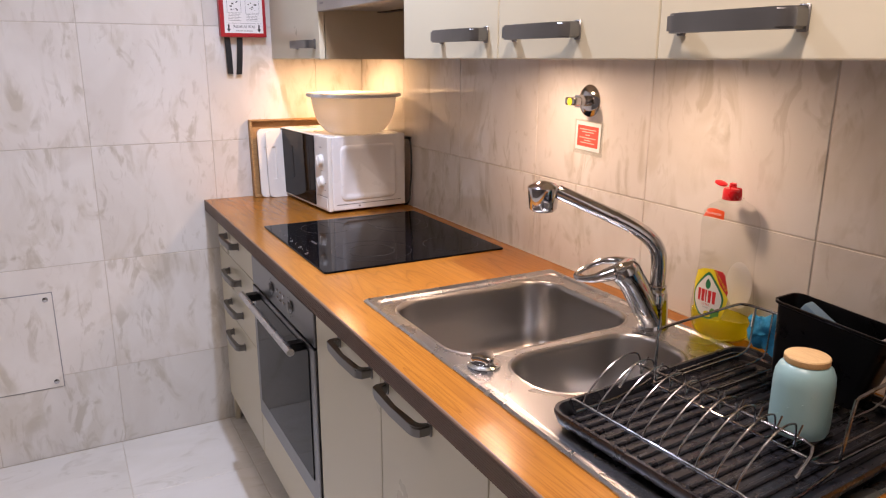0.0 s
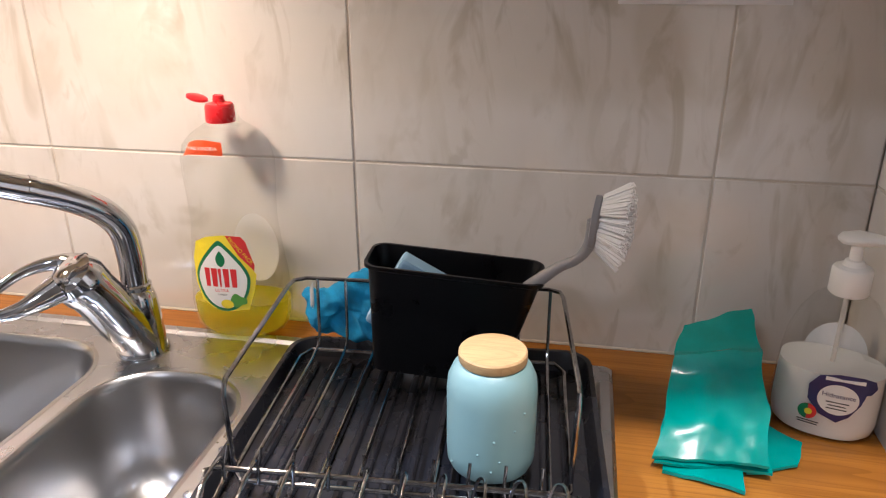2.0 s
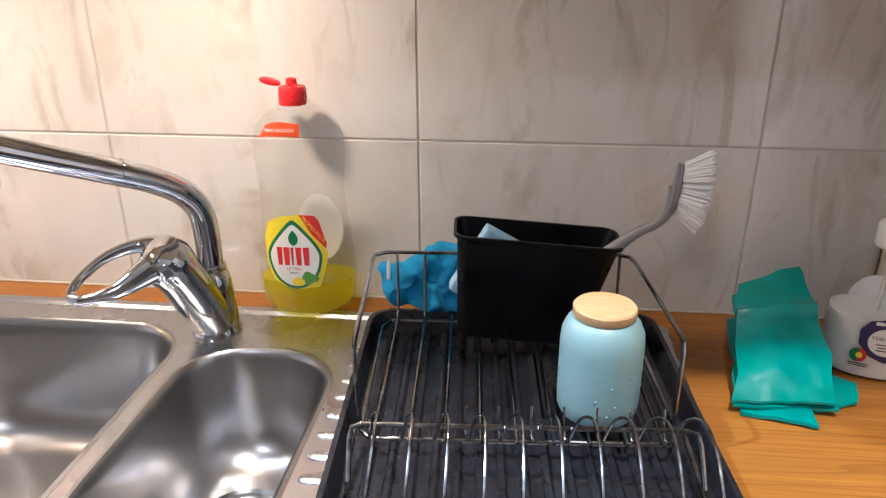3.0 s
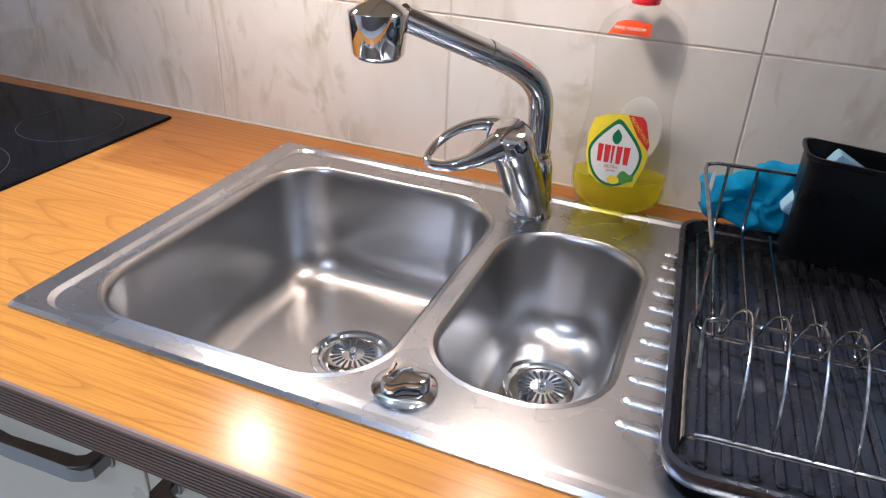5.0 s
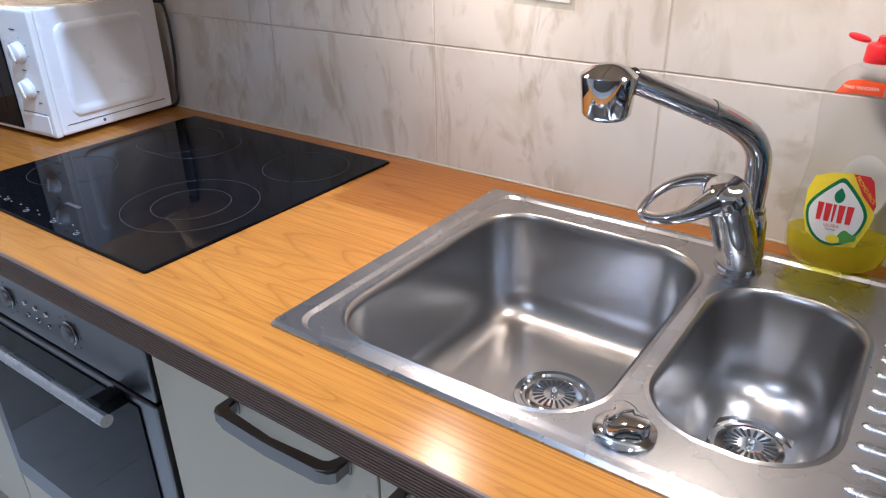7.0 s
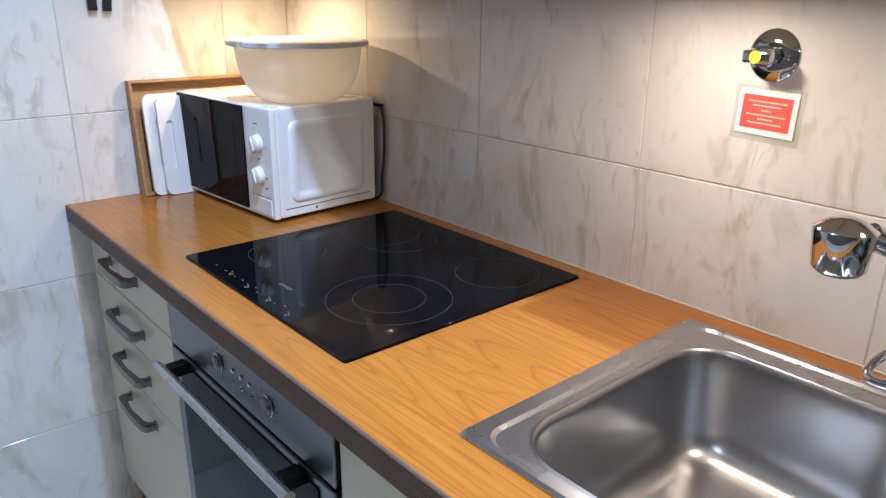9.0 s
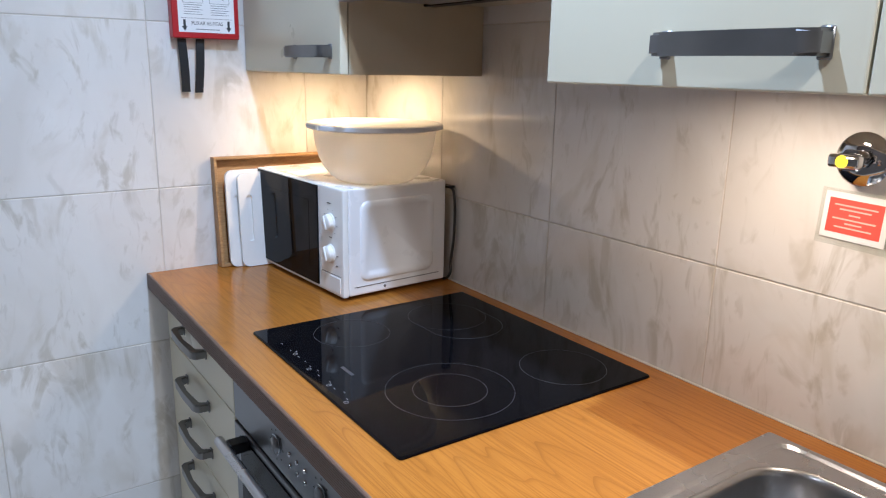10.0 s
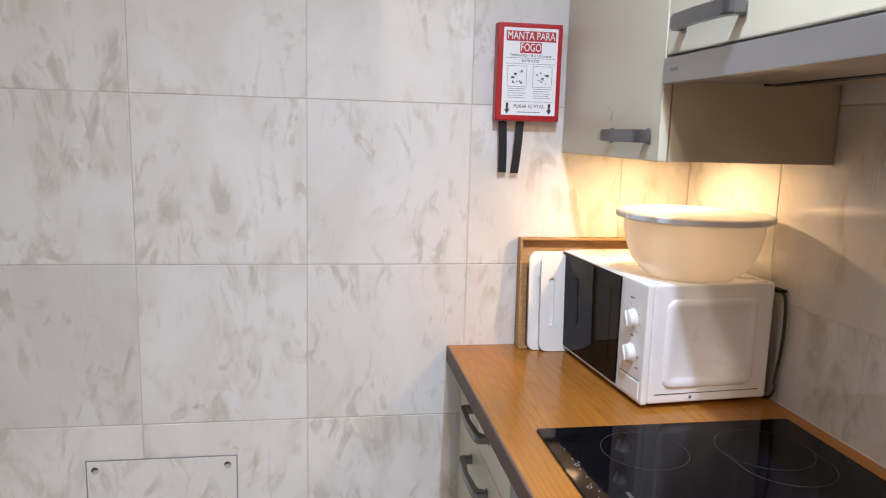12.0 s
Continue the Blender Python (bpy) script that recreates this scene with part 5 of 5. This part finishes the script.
# ---- soap dispenser and folded bag by the return wall ----
PX, PY = 2.582, -0.118
PTURN = radians(-18)
SOAP = [(0.043, 0.0006), (0.048, 0.004), (0.050, 0.014), (0.050, 0.05), (0.049, 0.075), (0.0455, 0.100), (0.0385, 0.120), (0.029, 0.136), (0.018, 0.146), (0.0145, 0.150)]
disp = thing("soap_dispenser", pose(PX, PY, TOP), "clear pump bottle half full of white hand soap", "soap dispenser")
part("shell", oval(SOAP, (PX, PY, TOP), 0.036, turn=PTURN, cap1=False), CLEAR, disp, "clear plastic shell", smooth=True)
part("liquid", oval([(0.042, 0.003), (0.0465, 0.006), (0.0485, 0.015), (0.0485, 0.05), (0.0477, 0.068), (0.0474, 0.071)], (PX, PY, TOP), 0.034, turn=PTURN), SOAP_WHITE, disp, "white liquid soap", smooth=True)
pump = part("pump", lathe([(0.0165, 0.146), (0.018, 0.148), (0.018, 0.170), (0.0165, 0.173), (0.010, 0.175), (0.008, 0.180), (0.0055, 0.181), (0.0055, 0.196)], 30, (PX, PY, TOP)), WHITE_PLASTIC, disp, "white pump collar", smooth=True)
ND = Vector((math.cos(radians(-8)), math.sin(radians(-8)), 0))
NS = Vector((-ND.y, ND.x, 0))
loops = []
for d, w, z0, z1 in ((-0.018, 0.003, 0.199, 0.203), (-0.014, 0.011, 0.196, 0.206), (0.0, 0.0135, 0.195, 0.209), (0.014, 0.010, 0.196, 0.2075), (0.030, 0.0065, 0.197, 0.2045), (0.046, 0.0045, 0.1955, 0.201), (0.050, 0.003, 0.195, 0.199)):
    c = Vector((PX, PY, TOP)) + ND * d
    loops.append([c + NS * (w * math.cos(a)) + Vector((0, 0, (z0 + z1) / 2 + (z1 - z0) / 2 * math.sin(a))) for a in (2 * math.pi * k / 14 for k in range(14))])
part("nozzle", loft(loops), WHITE_PLASTIC, pump, "white pump nozzle", smooth=True)
part("dip_tube", rod((PX, PY, TOP + 0.01), (PX, PY, TOP + 0.148), 0.0022, seg=10), MILKY, disp)


def on_soap(me, lift):
    for v in me.vertices:
        x, z = v.co.x, v.co.z
        r = np.interp(z, [p[1] for p in SOAP], [p[0] for p in SOAP])
        y = -min(0.036, r) * max(0.0, 1 - min(1, abs(x) / r) ** 2.5) ** 0.4 - lift
        ct, st = math.cos(PTURN), math.sin(PTURN)
        v.co = (PX + x * ct - y * st, PY + x * st + y * ct, TOP + z)
    return me


def soap_figure(outline, lift, name, material):
    b = bmesh.new()
    cx, cz = sum(p[0] for p in outline) / len(outline), sum(p[1] for p in outline) / len(outline)
    rings = [[b.verts.new((cx + (x - cx) * f, 0, cz + (z - cz) * f)) for x, z in outline] for f in (1, 0.75, 0.5, 0.25)]
    c = b.verts.new((cx, 0, cz))
    n = len(outline)
    for r, s in zip(rings, rings[1:]):
        for i in range(n):
            b.faces.new((r[i], r[(i + 1) % n], s[(i + 1) % n], s[i]))
    for i in range(n):
        b.faces.new((rings[-1][i], rings[-1][(i + 1) % n], c))
    me = bpy.data.meshes.new(name)
    b.to_mesh(me)
    b.free()
    return part(name, on_soap(me, lift), material, disp)


soap_figure([(0.012, 0.024), (-0.004, 0.030), (-0.016, 0.044), (-0.017, 0.060), (-0.009, 0.072), (0.008, 0.0765), (0.028, 0.076), (0.0385, 0.072), (0.041, 0.064), (0.037, 0.058), (0.034, 0.062), (0.030, 0.046), (0.022, 0.032)], 0.0012, "label", LABEL_NAVY)
soap_figure([(0.010 + 0.018 * math.cos(a), 0.049 + 0.0165 * math.sin(a)) for a in np.linspace(0, 6.15, 28)], 0.0016, "label_field", LABEL_WHITE)
soap_figure([(-0.014 + 0.0085 * math.cos(a), 0.030 + 0.0085 * math.sin(a)) for a in np.linspace(0, 6.15, 20)], 0.0018, "badge_red", LABEL_RED)
soap_figure([(-0.014 + 0.0085 * math.cos(a), 0.030 + 0.0085 * math.sin(a)) for a in np.linspace(1.57, 4.71, 14)], 0.0020, "badge_green", LABEL_GREEN)
soap_figure([(-0.013 + 0.0035 * math.cos(a), 0.030 + 0.0035 * math.sin(a)) for a in np.linspace(0, 6.15, 14)], 0.0022, "badge_dot", LABEL_YELLOW)
soap_figure([(-0.004, 0.0685), (0.030, 0.0685), (0.030, 0.0725), (-0.004, 0.0725)], 0.0018, "name_bar", LABEL_WHITE)
for w, z, dx in ((0.010, 0.046, 0.010), (0.008, 0.0425, 0.010), (0.009, 0.039, 0.010), (0.010, 0.0195, -0.012), (0.009, 0.017, -0.012)):
    soap_figure([(dx - w, z - 0.0006), (dx + w, z - 0.0006), (dx + w, z + 0.0006), (dx - w, z + 0.0006)], 0.0020, "printed_bar", RING_LINE)
b = bmesh.new()
b.faces.new([b.verts.new((0.002 + 0.030 * math.cos(a), 0, 0.062 + 0.036 * math.sin(a))) for a in np.linspace(0, 6.1, 26)])
me = bpy.data.meshes.new("back_label")
b.to_mesh(me)
b.free()
me.transform(Matrix.Translation((PX, PY, TOP)) @ Matrix.Rotation(PTURN, 4, "Z") @ Matrix.Translation((0, 0.0352, 0)))
part("back_label", me, PAPER, disp, "white back label seen through the bottle")
me = text_mesh("Hidratante", 0.0068, depth=0.0)
me.transform(Matrix.Translation((0.010, 0, 0.0535)) @ FACE)
part("writing", on_soap(me, 0.0022), LABEL_NAVY, disp)

bag = thing("folded_bag", pose(2.47, -0.12, TOP), "folded glossy teal plastic bag lying on the worktop", "plastic bag")


def sheet(corners, nx=14, ny=16, thick=0.004, crumple=0.004, seed=0.0, sag=None):
    """A thick crumpled sheet over four corners, given as front left, front right, back right, back left."""
    a, b_, c, d = [Vector(p) for p in corners]
    bm = bmesh.new()
    grids = []
    for up in (0, 1):
        g = []
        for j in range(ny + 1):
            v = j / ny
            row = []
            for i in range(nx + 1):
                u = i / nx
                p = (a * (1 - u) + b_ * u) * (1 - v) + (d * (1 - u) + c * u) * v
                if sag:
                    p = p + Vector((0, 0, sag(u, v)))
                p = p + cloth_noise(p + Vector((seed, 0, 0)), 22, crumple) + cloth_noise(p + Vector((0, seed, 0)), 60, crumple * 0.35)
                p.z = max(TOP + 0.001 + 0.0 * up, p.z)
                row.append(bm.verts.new(p + Vector((0, 0, thick * up))))
            g.append(row)
        grids.append(g)
    for g in grids:
        for j in range(ny):
            for i in range(nx):
                bm.faces.new((g[j][i], g[j][i + 1], g[j + 1][i + 1], g[j + 1][i]))
    lo, hi = grids
    rim = lambda g: [g[0][i] for i in range(nx)] + [g[j][nx] for j in range(ny)] + [g[ny][i] for i in range(nx, 0, -1)] + [g[j][0] for j in range(ny, 0, -1)]
    r0, r1 = rim(lo), rim(hi)
    for k in range(len(r0)):
        bm.faces.new((r0[k], r0[(k + 1) % len(r0)], r1[(k + 1) % len(r1)], r1[k]))
    return bm


part("top_fold", sheet([(2.408, -0.232, TOP + 0.014), (2.510, -0.230, TOP + 0.016), (2.510, -0.066, TOP + 0.092), (2.442, -0.074, TOP + 0.072)], nx=22, ny=30, thick=0.003, crumple=0.005, sag=lambda u, v: 0.010 * math.sin(3.1 * v) + 0.009 * math.exp(-((v - 0.60) / 0.05) ** 2)), TEAL, bag, smooth=True)
part("middle_fold", sheet([(2.409, -0.233, TOP + 0.008), (2.511, -0.229, TOP + 0.008), (2.504, -0.054, TOP + 0.066), (2.444, -0.060, TOP + 0.050)], thick=0.003, seed=3.0), TEAL, bag, smooth=True)
part("under_fold", sheet([(2.414, -0.236, TOP + 0.001), (2.482, -0.252, TOP + 0.001), (2.502, -0.050, TOP + 0.020), (2.442, -0.055, TOP + 0.016)], thick=0.004, seed=6.0), TEAL, bag, smooth=True)
part("flap", sheet([(2.490, -0.224, TOP + 0.002), (2.540, -0.206, TOP + 0.002), (2.550, -0.170, TOP + 0.004), (2.490, -0.120, TOP + 0.012)], 8, 8, 0.003, 0.004, 9.0), TEAL, bag, smooth=True)
part("back_flap", sheet([(2.490, -0.085, TOP + 0.006), (2.528, -0.075, TOP + 0.006), (2.528, -0.050, TOP + 0.034), (2.490, -0.055, TOP + 0.036)], 6, 6, 0.003, 0.003, 12.0), TEAL, bag, smooth=True)

# ---- tiles, last ----


def spans(a0, a1, anchor, pitch):
    """Cuts a stretch at joints that fall on anchor + k * pitch."""
    k0, k1 = math.ceil((a0 - anchor) / pitch - 1e-6), math.floor((a1 - anchor) / pitch + 1e-6)
    cuts = [a0] + [anchor + k * pitch for k in range(k0, k1 + 1)] + [a1]
    return [(u, v) for u, v in zip(cuts, cuts[1:]) if v - u > 0.012]


TILE_MESH = {}


def tile(parent, m, w, h, material, name="tile"):
    key = (round(w, 4), round(h, 4), material.name)
    if key not in TILE_MESH:
        b = box(-w / 2 + GAP / 2, w / 2 - GAP / 2, 0, 0.008, -h / 2 + GAP / 2, h / 2 - GAP / 2)
        bmesh.ops.bevel(b, geom=[e for e in b.edges if all(abs(v.co.y) < 1e-6 for v in e.verts)], offset=0.0012, segments=1, affect="EDGES")
        bmesh.ops.recalc_face_normals(b, faces=b.faces)
        me = bpy.data.meshes.new(name)
        b.to_mesh(me)
        b.free()
        me.materials.append(material)
        TILE_MESH[key] = me
    o = new(name, TILE_MESH[key])
    o.parent = parent
    o.matrix_basis = m
    return o


ZROWS = spans(FLOOR, CEIL, 1.121, 0.4145)
for x0, x1 in spans(0.0, X_RIGHT, 0.8125, 0.4135):
    for z0, z1 in ZROWS:
        if z1 > 0.75 and z0 < 2.2:
            tile(wall_back, pose((x0 + x1) / 2, 0, (z0 + z1) / 2), x1 - x0, z1 - z0, WALL_TILE)
for y0, y1 in spans(Y_FRONT, 0.0, -0.611, 0.4145):
    for z0, z1 in ZROWS:
        tile(wall_end, pose(0, (y0 + y1) / 2, (z0 + z1) / 2, 0, 0, 90), y1 - y0, z1 - z0, WALL_TILE)
for y0, y1 in spans(-0.63, 0.0, -0.4145, 0.4145):
    for z0, z1 in ZROWS:
        if z1 > 0.75:
            tile(wall_return, pose(X_RIGHT, (y0 + y1) / 2, (z0 + z1) / 2, 0, 0, -90), y1 - y0, z1 - z0, WALL_TILE)
for x0, x1 in spans(0.0, X_END, 0.411, 0.4145):
    for y0, y1 in spans(Y_FRONT, -0.555, -1.04, 0.4145):
        tile(floor_slab, pose((x0 + x1) / 2, (y0 + y1) / 2, FLOOR, -90), x1 - x0, y1 - y0, FLOOR_TILE)
